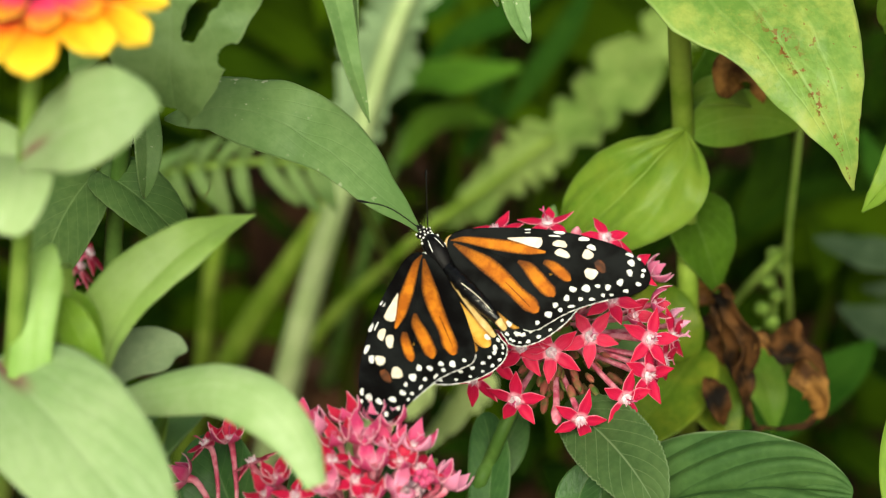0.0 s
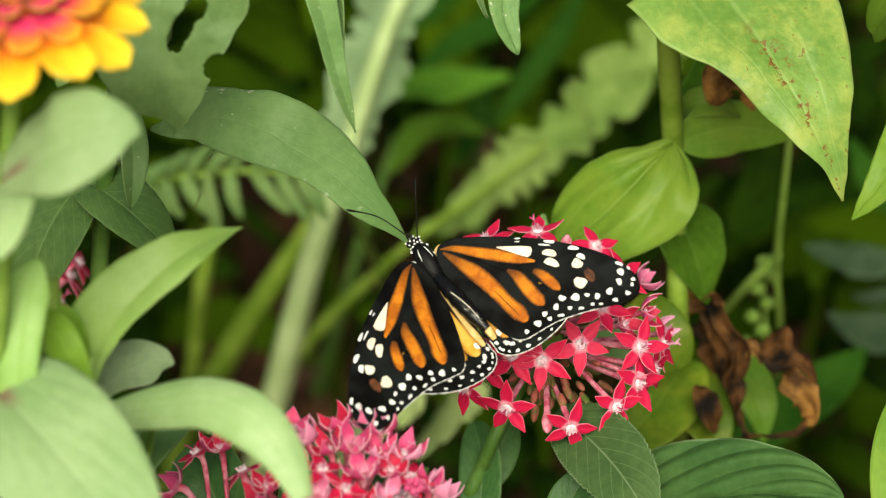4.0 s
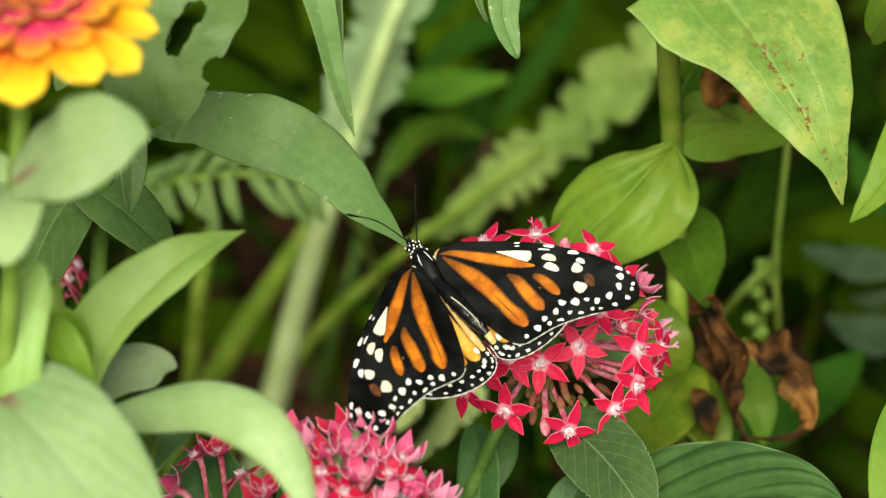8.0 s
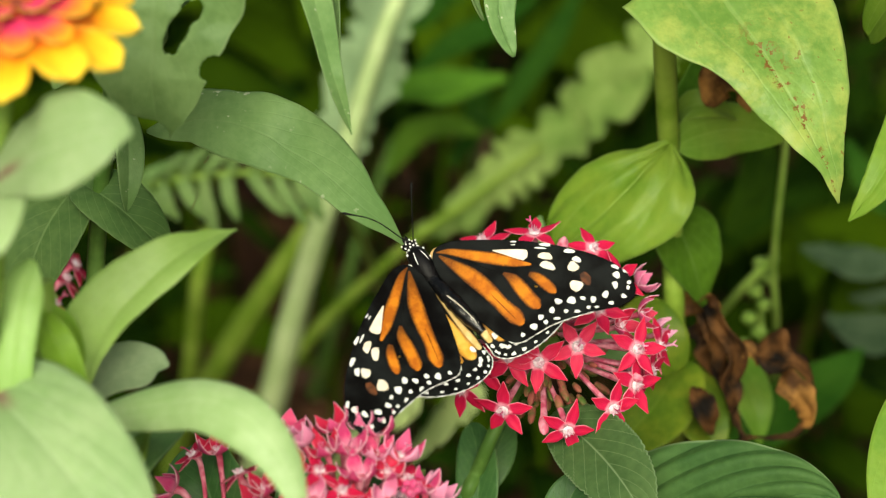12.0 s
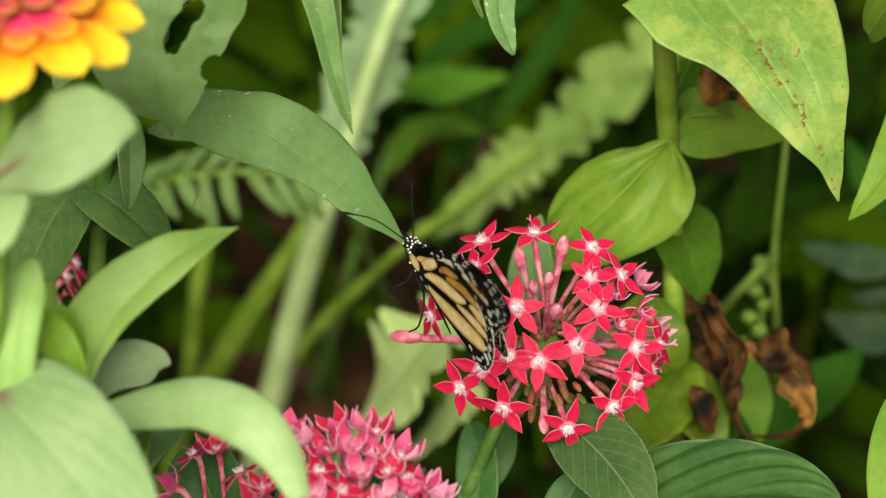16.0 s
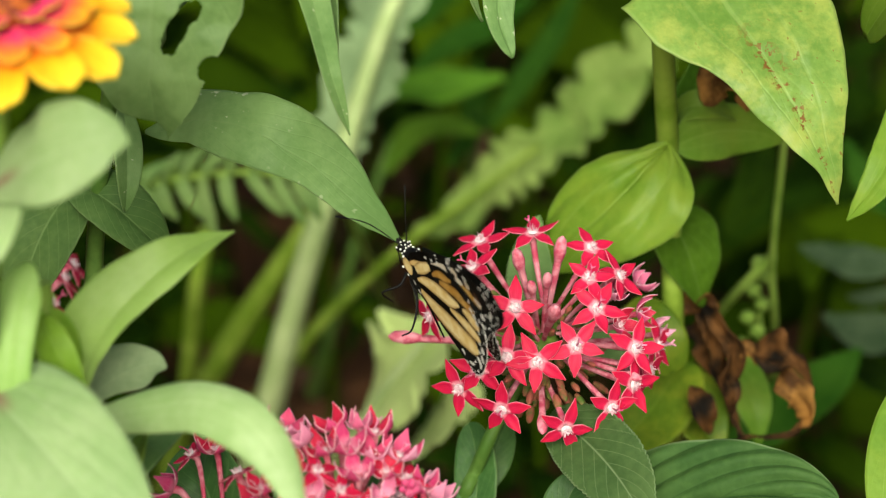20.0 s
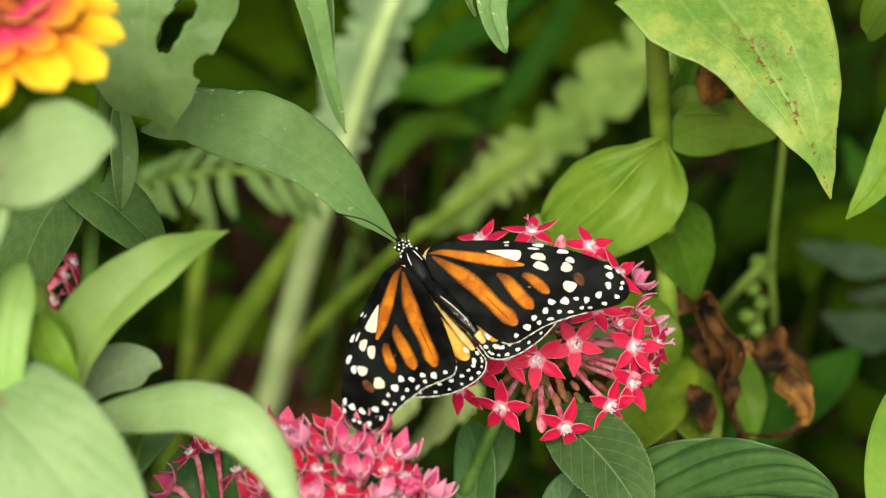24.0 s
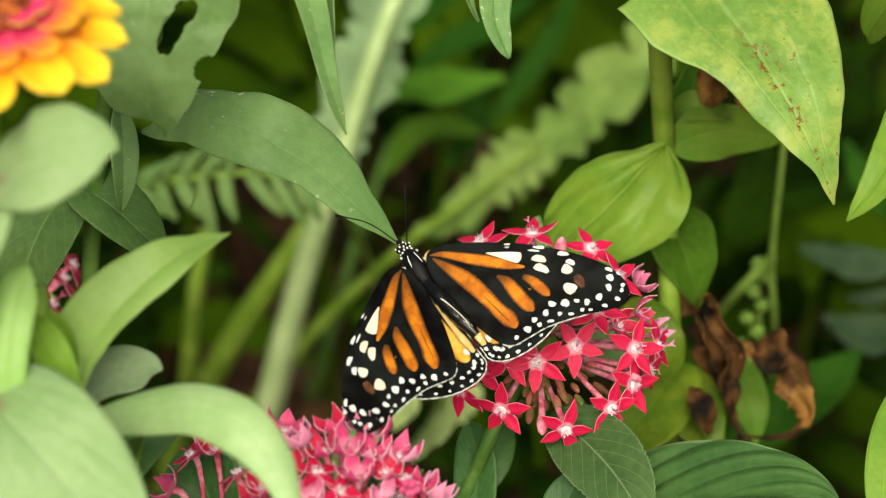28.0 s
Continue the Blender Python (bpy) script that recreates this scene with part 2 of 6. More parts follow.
# near-black green: the deep shade of the undergrowth is put into the colour
painted_shade_leaf = leaf_material("painted_shade_leaf", (0.002, 0.007, 0.0005), (0.012, 0.030, 0.0015), (0.03, 0.065, 0.004), laterals=7, vein_mix=0.3, rough=0.8, spec=0.02, through_light=0.15)
# its greens run down to near black, which paints shade between the leaves
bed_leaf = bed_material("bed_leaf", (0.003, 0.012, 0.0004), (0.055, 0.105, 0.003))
stem_green = mottled("stem_green", (0.14, 0.24, 0.035), (0.21, 0.32, 0.06), 90, 0.5, 0.1)
stem_pale = mottled("stem_pale", (0.31, 0.41, 0.17), (0.41, 0.51, 0.24), 60, 0.6, 0.1, 0.2)
stem_soft = mottled("stem_soft", (0.13, 0.22, 0.018), (0.22, 0.32, 0.045), 70, 0.6, 0.1, 0.15)
stem_dark = mottled("stem_dark", (0.055, 0.12, 0.02), (0.095, 0.175, 0.035), 120, 0.5)
dead_brown = mottled("dead_brown", (0.005, 0.0035, 0.002), (0.11, 0.047, 0.013), 120, 0.75, 0.15, relief=0.8, depth=0.0012)
dead_tan = mottled("dead_tan", (0.05, 0.02, 0.005), (0.46, 0.23, 0.06), 95, 0.7, 0.25, relief=0.6, depth=0.0008)
soil_brown = mottled("soil_brown", (0.02, 0.009, 0.004), (0.085, 0.038, 0.016), 30, 0.95, relief=1.0, depth=0.006)
litter_brown = mottled("litter_brown", (0.025, 0.015, 0.009), (0.085, 0.048, 0.027), 50, 0.85)
floret_red = petal_material("floret_red", [(0.0, (0.82, 0.55, 0.62)), (0.07, (0.80, 0.35, 0.45)), (0.2, (0.50, 0.008, 0.060)), (1.0, (0.55, 0.007, 0.045))], (0.66, 0.025, 0.10), edge=(0.78, 0.30, 0.36), through_light=0.18, hem=0.475)
floret_cup = petal_material("floret_cup", [(0.0, (0.78, 0.40, 0.48)), (0.18, (0.46, 0.01, 0.05)), (1.0, (0.52, 0.012, 0.05))], (0.66, 0.06, 0.13), edge=(0.86, 0.58, 0.64), through_light=0.18, hem=0.43, fade=(0.64, 0.09, 0.23))
floret_back = petal_material("floret_back", [(0.0, (0.75, 0.28, 0.36)), (1.0, (0.72, 0.14, 0.22))], (0.80, 0.30, 0.38), through_light=0.25)
floret_pink = petal_material("floret_pink", [(0.0, (0.74, 0.30, 0.42)), (0.5, (0.54, 0.035, 0.15)), (1.0, (0.58, 0.065, 0.19))], (0.70, 0.16, 0.32), through_light=0.2, edge=(0.84, 0.55, 0.62), hem=0.45, fade=(0.80, 0.40, 0.58))
tube_pink = mottled("tube_pink", (0.50, 0.065, 0.13), (0.74, 0.30, 0.38), 300, 0.5, 0.15)
throat_white = mottled("throat_white", (0.70, 0.42, 0.52), (0.86, 0.76, 0.80), 900, 0.7, 0.2)
stamen_brown = mottled("stamen_brown", (0.12, 0.07, 0.09), (0.5, 0.32, 0.36), 500, 0.7)
bud_green = mottled("bud_green", (0.06, 0.11, 0.02), (0.34, 0.09, 0.07), 250, 0.55)
ray_petal = petal_material("ray_petal", [(0.0, (0.60, 0.02, 0.15)), (0.30, (0.74, 0.04, 0.10)), (0.45, (0.84, 0.15, 0.02)), (0.62, (0.92, 0.38, 0.012)), (0.8, (0.95, 0.58, 0.025)), (1.0, (0.95, 0.68, 0.05))], (0.86, 0.32, 0.02), through_light=0.15)
ray_mid = petal_material("ray_mid", [(0.0, (0.58, 0.015, 0.15)), (0.5, (0.74, 0.045, 0.15)), (0.72, (0.84, 0.17, 0.03)), (1.0, (0.92, 0.46, 0.015))], (0.80, 0.10, 0.08), through_light=0.15)
ray_inner = petal_material("ray_inner", [(0.0, (0.48, 0.012, 0.10)), (0.7, (0.70, 0.04, 0.16)), (1.0, (0.76, 0.12, 0.06))], (0.66, 0.03, 0.10), through_light=0.15)
ray_back = petal_material("ray_back", [(0.0, (0.55, 0.40, 0.05)), (1.0, (0.75, 0.55, 0.08))], (0.6, 0.5, 0.1))
disc_dark = mottled("disc_dark", (0.10, 0.015, 0.015), (0.42, 0.11, 0.02), 500, 0.7, relief=0.8)
disc_gold = mottled("disc_gold", (0.82, 0.24, 0.01), (0.88, 0.48, 0.03), 400, 0.6)
wing_black = mottled("wing_black", (0.0016, 0.0013, 0.0012), (0.0085, 0.0095, 0.0092), 110, 0.6, 0.0, 0.05, relief=0.4, depth=0.00012)
def scales_material(name, a, c, rim, vein=0.5):
    """Powdery wing scales that darken to brown along the veins."""
    m, nt, b = nodes_of(name, 0.6, 0.15)
    s, v = uv_of(nt)
    col = mix(nt, span(nt, texture(nt, 260, 4), 0.35, 0.65), a, c)
    grain = math_node(nt, "MULTIPLY", math_node(nt, "SUBTRACT", texture(nt, 2600, 2), 0.5), 0.3)
    across = math_node(nt, "ADD", math_node(nt, "ABSOLUTE", math_node(nt, "SUBTRACT", v, 0.5)), grain)
    col = mix(nt, math_node(nt, "MULTIPLY", span(nt, across, 0.24, 0.52), 0.95), col, rim)
    col = mix(nt, math_node(nt, "MULTIPLY", span(nt, math_node(nt, "ADD", s, grain), 0.45, -0.05), vein), col, rim)
    nt.links.new(col, b.inputs["Base Color"])
    bump(nt, b, texture(nt, 3000, 2), 0.4, 0.0001)
    see_through(nt, b, col, 0.12)
    return m


wing_orange = scales_material("wing_orange", (0.36, 0.098, 0.007), (0.60, 0.195, 0.012), (0.016, 0.007, 0.004), 0.82)
wing_rust = mottled("wing_rust", (0.035, 0.012, 0.005), (0.12, 0.038, 0.010), 400, 0.6, 0.05, 0.25)
wing_yellow = scales_material("wing_yellow", (0.60, 0.30, 0.03), (0.72, 0.42, 0.08), (0.30, 0.12, 0.02), 0.2)
wing_buff = scales_material("wing_buff", (0.55, 0.36, 0.12), (0.70, 0.52, 0.25), (0.16, 0.08, 0.02), 0.4)
wing_ochre = scales_material("wing_ochre", (0.46, 0.24, 0.045), (0.62, 0.38, 0.11), (0.20, 0.09, 0.02), 0.2)
wing_cream = mottled("wing_cream", (0.64, 0.54, 0.42), (0.72, 0.65, 0.54), 300, 0.6)
wing_white = mottled("wing_white", (0.62, 0.61, 0.58), (0.74, 0.74, 0.72), 500, 0.6)
wing_tan = scales_material("wing_tan", (0.78, 0.56, 0.21), (0.90, 0.74, 0.39), (0.42, 0.24, 0.08), 0.15)
chitin_black = mottled("chitin_black", (0.002, 0.0018, 0.0018), (0.006, 0.0055, 0.006), 600, 0.4, 0.0, 0.14, relief=0.6, depth=0.0003)


abdomen_black = mottled("abdomen_black", (0.0015, 0.0015, 0.0015), (0.005, 0.005, 0.0055), 500, 0.24, 0.0, 0.35, relief=0.6, depth=0.0003)


# ---- building helpers ----
class Shape:
    """Gathers grids, tubes and lumps into one mesh."""

    def __init__(self):
        self.v, self.f, self.uv, self.mi = [], [], [], []

    def grid(self, p, uv=None, thick=0.0, top=0, under=0, keep=None, closed=False):
        """p: rows x columns x 3. thick > 0 adds an underside and a rim."""
        p = np.asarray(p, float)
        n, m = p.shape[:2]
        if uv is None:
            s, c = np.meshgrid(np.linspace(0, 1, n), np.linspace(0, 1, m), indexing="ij")
            uv = np.stack([s, c], -1)
        start = len(self.v)
        du, dv = np.gradient(p, axis=0), np.gradient(p, axis=1)
        nor = np.cross(du, dv)
        nor /= np.linalg.norm(nor, axis=-1, keepdims=True) + 1e-12
        self.v += [tuple(x) for x in p.reshape(-1, 3)]
        if thick:
            self.v += [tuple(x) for x in (p - nor * thick).reshape(-1, 3)]
        off = start + n * m
        edges = {}
        for i in range(n - 1):
            for j in range(m - 1):
                if keep is not None and not keep(uv[i, j] * 0.5 + uv[i + 1, j + 1] * 0.5):
                    continue
                q = (i * m + j, (i + 1) * m + j, (i + 1) * m + j + 1, i * m + j + 1)
                loop = [uv[k // m, k % m] for k in q]
                self.f.append([start + k for k in q]), self.uv.extend(loop), self.mi.append(top)
                if thick:
                    self.f.append([off + k for k in reversed(q)]), self.uv.extend(reversed(loop)), self.mi.append(under)
                    for a, b in zip(q, q[1:] + q[:1]):
                        if (b, a) in edges:
                            del edges[(b, a)]
                        else:
                            edges[(a, b)] = 1
        for a, b in edges:
            self.f.append([start + b, start + a, off + a, off + b])
            self.uv.extend([uv[k // m, k % m] for k in (b, a, a, b)])
            self.mi.append(under)

    def tube(self, pts, radii, sides=8, mat=0):
        pts = np.asarray(pts, float)
        n = len(pts)
        radii = np.broadcast_to(radii, (n,))
        tan = np.gradient(pts, axis=0)
        tan /= np.linalg.norm(tan, axis=1, keepdims=True) + 1e-12
        ref = np.array([0.3, 0.2, 0.9]) if abs(tan[0][2]) < 0.8 else np.array([0.9, 0.3, 0.1])
        rings = []
        for k in range(n):
            a = np.cross(tan[k], ref)
            a /= np.linalg.norm(a)
            b = np.cross(tan[k], a)
            ref = np.cross(a, tan[k])
            ang = np.linspace(0, 2 * math.pi, sides + 1)
            rings.append(pts[k] + radii[k] * (np.cos(ang)[:, None] * a + np.sin(ang)[:, None] * b))
        self.grid(np.array(rings), top=mat)
        for ring, point in ((rings[0], pts[0]), (rings[-1], pts[-1])):
            start = len(self.v)
            self.v += [tuple(x) for x in ring[:-1]]
            self.f.append(list(range(start, start + sides)))
            self.uv.extend([(0.5, 0.5)] * sides)
            self.mi.append(mat)

    def lump(self, centre, radii, axes=None, seg=10, rings=7, mat=0, rough=0.0):
        axes = np.eye(3) if axes is None else np.asarray(axes, float)
        th, ph = np.meshgrid(np.linspace(0.02, math.pi - 0.02, rings), np.linspace(0, 2 * math.pi, seg + 1), indexing="ij")
        p = np.stack([np.sin(th) * np.cos(ph), np.sin(th) * np.sin(ph), -np.cos(th)], -1) * np.asarray(radii)
        if rough:
            for i in range(rings):
                for j in range(seg):
                    p[i, j] *= 1 + rough * (random.random() - 0.5)
            p[:, -1] = p[:, 0]
        self.grid(p @ axes + np.asarray(centre), top=mat)

    def mesh(self, name, mats):
        me = bpy.data.meshes.new(name)
        me.from_pydata(self.v, [], self.f)
        layer = me.uv_layers.new(name="UVMap")
        layer.data.foreach_set("uv", np.asarray(self.uv, float).ravel())
        me.polygons.foreach_set("material_index", self.mi)
        me.polygons.foreach_set("use_smooth", [True] * len(self.f))
        for m in mats:
            me.materials.append(m)
        me.update()
        return me


def thing(name, at, label, category, group="", kind=""):
    ob = new(name)
    ob.empty_display_size = 0.01
    ob.location = at
    ob["spot"] = tuple(at)
    return tagged(ob, label, category, group, kind)


def part(name, shape, mats, parent, label="", world_space=True):
    """One mesh under a thing or under a part. Shapes in the place's own metres are moved into the thing's space."""
    if world_space:
        top = parent if parent.parent is None else parent.parent
        o = np.array(top["spot"][:])
        shape.v = [tuple(np.asarray(x) - o) for x in shape.v]
    ob = new(name, shape.mesh(name, mats if isinstance(mats, (list, tuple)) else [mats]))
    ob.parent = parent
    return tagged(ob, label)


def unit(v):
    v = np.asarray(v, float)
    return v / (np.linalg.norm(v) + 1e-12)


def bow(a, m, b, n):
    """A curve from a through m to b."""
    a, m, b = (np.asarray(x, float) for x in (a, m, b))
    c = 2 * m - 0.5 * (a + b)
    s = np.linspace(0, 1, n)[:, None]
    return (1 - s) ** 2 * a + 2 * s * (1 - s) * c + s ** 2 * b


def smooth_path(points, n):
    """A smooth curve through the points."""
    p = np.asarray(points, float)
    p = np.vstack([2 * p[0] - p[1], p, 2 * p[-1] - p[-2]])
    out = []
    k = len(p) - 3
    for t in np.linspace(0, k - 1e-9, n):
        i, u = int(t), t - int(t)
        a, b, c, d = p[i:i + 4]
        out.append(0.5 * (2 * b + (c - a) * u + (2 * a - 5 * b + 4 * c - d) * u * u + (3 * b - a - 3 * c + d) * u ** 3))
    return np.array(out)


def leaf_shape(base, mid, tip, width, facing, fold=0.25, early=0.6, late=0.9, curl=0.0, wave=0.0, ribs=0, rib_depth=0.0, slope=0.5, teeth=0, tooth=0.0, twist=0.0, keep=None, n=40, m=17, seed=0, shape=None, thick=0.00035, crumple=0.0, rows=None):
    """A blade about a curved midrib. early, late: how fast it widens from its base and narrows to its tip; or rows along the midrib: x, y, z and the reach of the blade to either side."""
    rng = np.random.default_rng(seed)
    along = smooth_path(rows, n) if rows else None
    spine = along[:, :3] if rows else bow(base, mid, tip, n)
    tan = np.gradient(spine, axis=0)
    tan /= np.linalg.norm(tan, axis=1, keepdims=True)
    s = np.linspace(0, 1, n)
    prof = np.maximum(s, 1e-4) ** early * np.maximum(1 - s, 1e-4) ** late
    w = 0.5 * width * prof / prof.max() + 0.0004
    near = far = w
    if rows:
        near, far = np.maximum(along[:, 3], 0.0003), np.maximum(along[:, 4], 0.0003)
        w = 0.5 * (near + far)
    c = np.linspace(-1, 1, m)
    phase = rng.uniform(0, 6.28, 6)
    p = np.zeros((n, m, 3))
    for i in range(n):
        side = unit(np.cross(tan[i], unit(facing)))
        nor = np.cross(side, tan[i])
        a = radians(twist) * s[i]
        side, nor = math.cos(a) * side + math.sin(a) * nor, math.cos(a) * nor - math.sin(a) * side
        ac = np.abs(c)
        out = ac * np.where(c < 0, near[i], far[i])
        if teeth:
            for sgn in (0, 1):
                f = (s[i] * teeth + 0.45 * math.sin(13 * s[i] + phase[3] + sgn) + 0.3 * math.sin(29 * s[i] + phase[4]) + 0.4 * sgn) % 1.0
                cut = 1 - tooth * (0.75 + 0.25 * math.sin(phase[2] + 31 * s[i])) * (1 - math.sin(math.pi * f)) ** 1.3
                sel = c < 0 if sgn == 0 else c >= 0
                out = np.where(sel & (ac > 0.3), out * (1 - (1 - cut) * (ac - 0.3) / 0.7), out)
        lift = out * math.sin(fold) - curl * ac ** 2 * w[i]
        if wave:
            lift = lift + wave * w[i] * ac ** 2 * (np.sin(9 * s[i] + phase[0] + 2 * np.sign(c)) + 0.6 * np.sin(17 * s[i] + phase[1] - np.sign(c)))
        if ribs:
            f = (s[i] * ribs - ac * 0.5 * slope * ribs) % 1.0
            lift = lift + rib_depth * (0.5 - 0.5 * np.cos(2 * math.pi * f)) ** 0.75 * np.sin(math.pi * np.clip(ac, 0.03, 0.97)) ** 0.4 * min(1, 6 * (1 - s[i]))
            lift = lift - rib_depth * 0.8 * np.exp(-(ac / 0.05) ** 2)
        p[i] = spine[i] + np.sign(c)[:, None] * (out * math.cos(fold))[:, None] * side + lift[:, None] * nor
    if crumple:
        for i in range(n):
            for j in range(m):
                q = Vector(p[i, j]) * 70 + Vector((seed * 3.1, 0, 0))
                p[i, j] += crumple * (np.array(noise.noise_vector(q)) + 0.45 * np.array(noise.noise_vector(q * 2.7)))
    shape = shape or Shape()
    shape.grid(p, thick=thick, keep=keep)
    return shape


def leaf(parent, material, base, mid, tip, width, facing, name="leaf", label="", rib=None, rib_mat=None, **kw):
    ob = part(name, leaf_shape(base, mid, tip, width, facing, **kw), material, parent, label)
    if rib:
        s = Shape()
        line = bow(base, mid, tip, 16)[:-1]
        line = line + (0.9 * rib + 0.6 * kw.get("crumple", 0.0)) * unit(facing)
        s.tube(line, np.linspace(rib, rib * 0.2, len(line)), 7)
        part("midrib", s, rib_mat, ob)
    return ob


def blade(parent, material, rows, facing, name="leaf", label="", **kw):
    """A leaf whose two halves differ: rows of x, y, z and the reach to either side."""
    return part(name, leaf_shape(None, None, None, 0.0, facing, rows=rows, **kw), material, parent, label)


def stem(parent, points, r0, r1, material=None, name="stem", n=22, label=""):
    s = Shape()
    s.tube(smooth_path(points, n), np.linspace(r0, r1, n), 10)
    return part(name, s, material or stem_green, parent, label)


TOWARD = np.array((0, -0.866, 0.5))
RIGHT = np.array((1.0, 0.0, 0.0))
RISE = np.array((0, 0.5, 0.866))


# ---- ground ----
def build_ground():
    s = Shape()
    fine = np.linspace(-1.2, 1.2, 61)
    xs = np.concatenate([[-400, -60, -12, -4], fine, [4, 12, 60, 400]])
    ys = np.concatenate([[-400, -60, -12, -3], np.linspace(-0.8, 2.4, 81), [4, 12, 60, 400]])
    p = np.zeros((len(ys), len(xs), 3))
    for i, y in enumerate(ys):
        for j, x in enumerate(xs):
            h = 0.02 * noise.noise((x * 4, y * 4, 0)) + 0.008 * noise.noise((x * 21, y * 21, 3)) if abs(x) < 3 and -2 < y < 3 else 0
            p[i, j] = (x, y, h)
    s.grid(p[:, ::-1])
    ob = new("ground", s.mesh("ground", [soil_brown]))
    tagged(ob, "dark brown crumbly garden soil under the plants", "soil", kind="structure")
    s = Shape()
    for k in range(220):
        at = (random.uniform(-0.5, 0.5), random.uniform(0.2, 1.6), random.uniform(0.0, 0.012))
        r = random.uniform(0.004, 0.016)
        s.lump(at, (r, r * random.uniform(0.6, 1.2), r * 0.6), seg=7, rings=5, rough=0.5)
    for k in range(90):
        a = np.array((random.uniform(-0.45, 0.45), random.uniform(0.3, 1.5), 0.014))
        d = np.array((random.uniform(-1, 1), random.uniform(-1, 1), 0.15)) * 0.03
        leaf_shape(a, a + d * 0.5 + (0, 0, 0.006), a + d, random.uniform(0.006, 0.016), (0.1, -0.2, 1), n=8, m=5, shape=s)
    ob = new("soil_litter", s.mesh("soil_litter", [litter_brown]))
    tagged(ob, "brown crumbs and withered leaf litter lying on the soil", "leaf litter", kind="stuff")


# ---- far foliage ----
def build_undergrowth():
    rng = random.Random(4)
    lots = (("undergrowth", painted_shade_leaf, 900, (0.025, 0.075), (0.14, 0.38), 0.0, "dense mixed green garden foliage behind the flowers, its shade painted into the colour"),
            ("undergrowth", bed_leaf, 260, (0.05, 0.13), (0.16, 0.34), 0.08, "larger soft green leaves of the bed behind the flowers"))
    for name, mat, count, long, wide, up, label in lots:
        s = Shape()
        for k in range(count):
            y = max(0.42, rng.uniform(0.42, 1.35) + rng.gauss(0, 0.07))
            x = rng.uniform(-0.36, 0.36) + rng.gauss(0, 0.07)
            z = rng.uniform(up * 0.5, max(0.05, 0.30 - 0.14 * y) + up)
            bearing = x / (0.87 * (y + 0.54) + 0.5 * (0.8 - z))
            height = (0.866 * (z - 0.8) + 0.5 * (y + 0.54)) / (0.87 * (y + 0.54) + 0.5 * (0.8 - z))
            if -0.11 < bearing < 0.03 and -0.09 < height < 0.035 and rng.random() < 0.93:
                continue
            a = np.array((x, y, z))
            ang = rng.uniform(0, 6.28)
            length = rng.uniform(*long)
            d = np.array((math.cos(ang) * 0.8, math.sin(ang) * 0.5, rng.uniform(-0.1, 0.8)))
            d = unit(d) * length
            sag = np.array((0, 0, 0.15 * length))
            leaf_shape(a, a + d * 0.5 + sag, a + d, length * rng.uniform(*wide), (rng.uniform(-0.4, 0.4), -0.5, 0.8), n=10, m=5, fold=0.3, seed=k, shape=s)
            if rng.random() < 0.4:
                s.tube([a, a * (1, 1, 0.5) + (rng.uniform(-0.02, 0.02), 0, 0), (a[0], a[1] + 0.02, -0.01)], (0.002, 0.0025, 0.003), 5)
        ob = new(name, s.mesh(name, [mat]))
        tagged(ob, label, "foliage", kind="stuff")


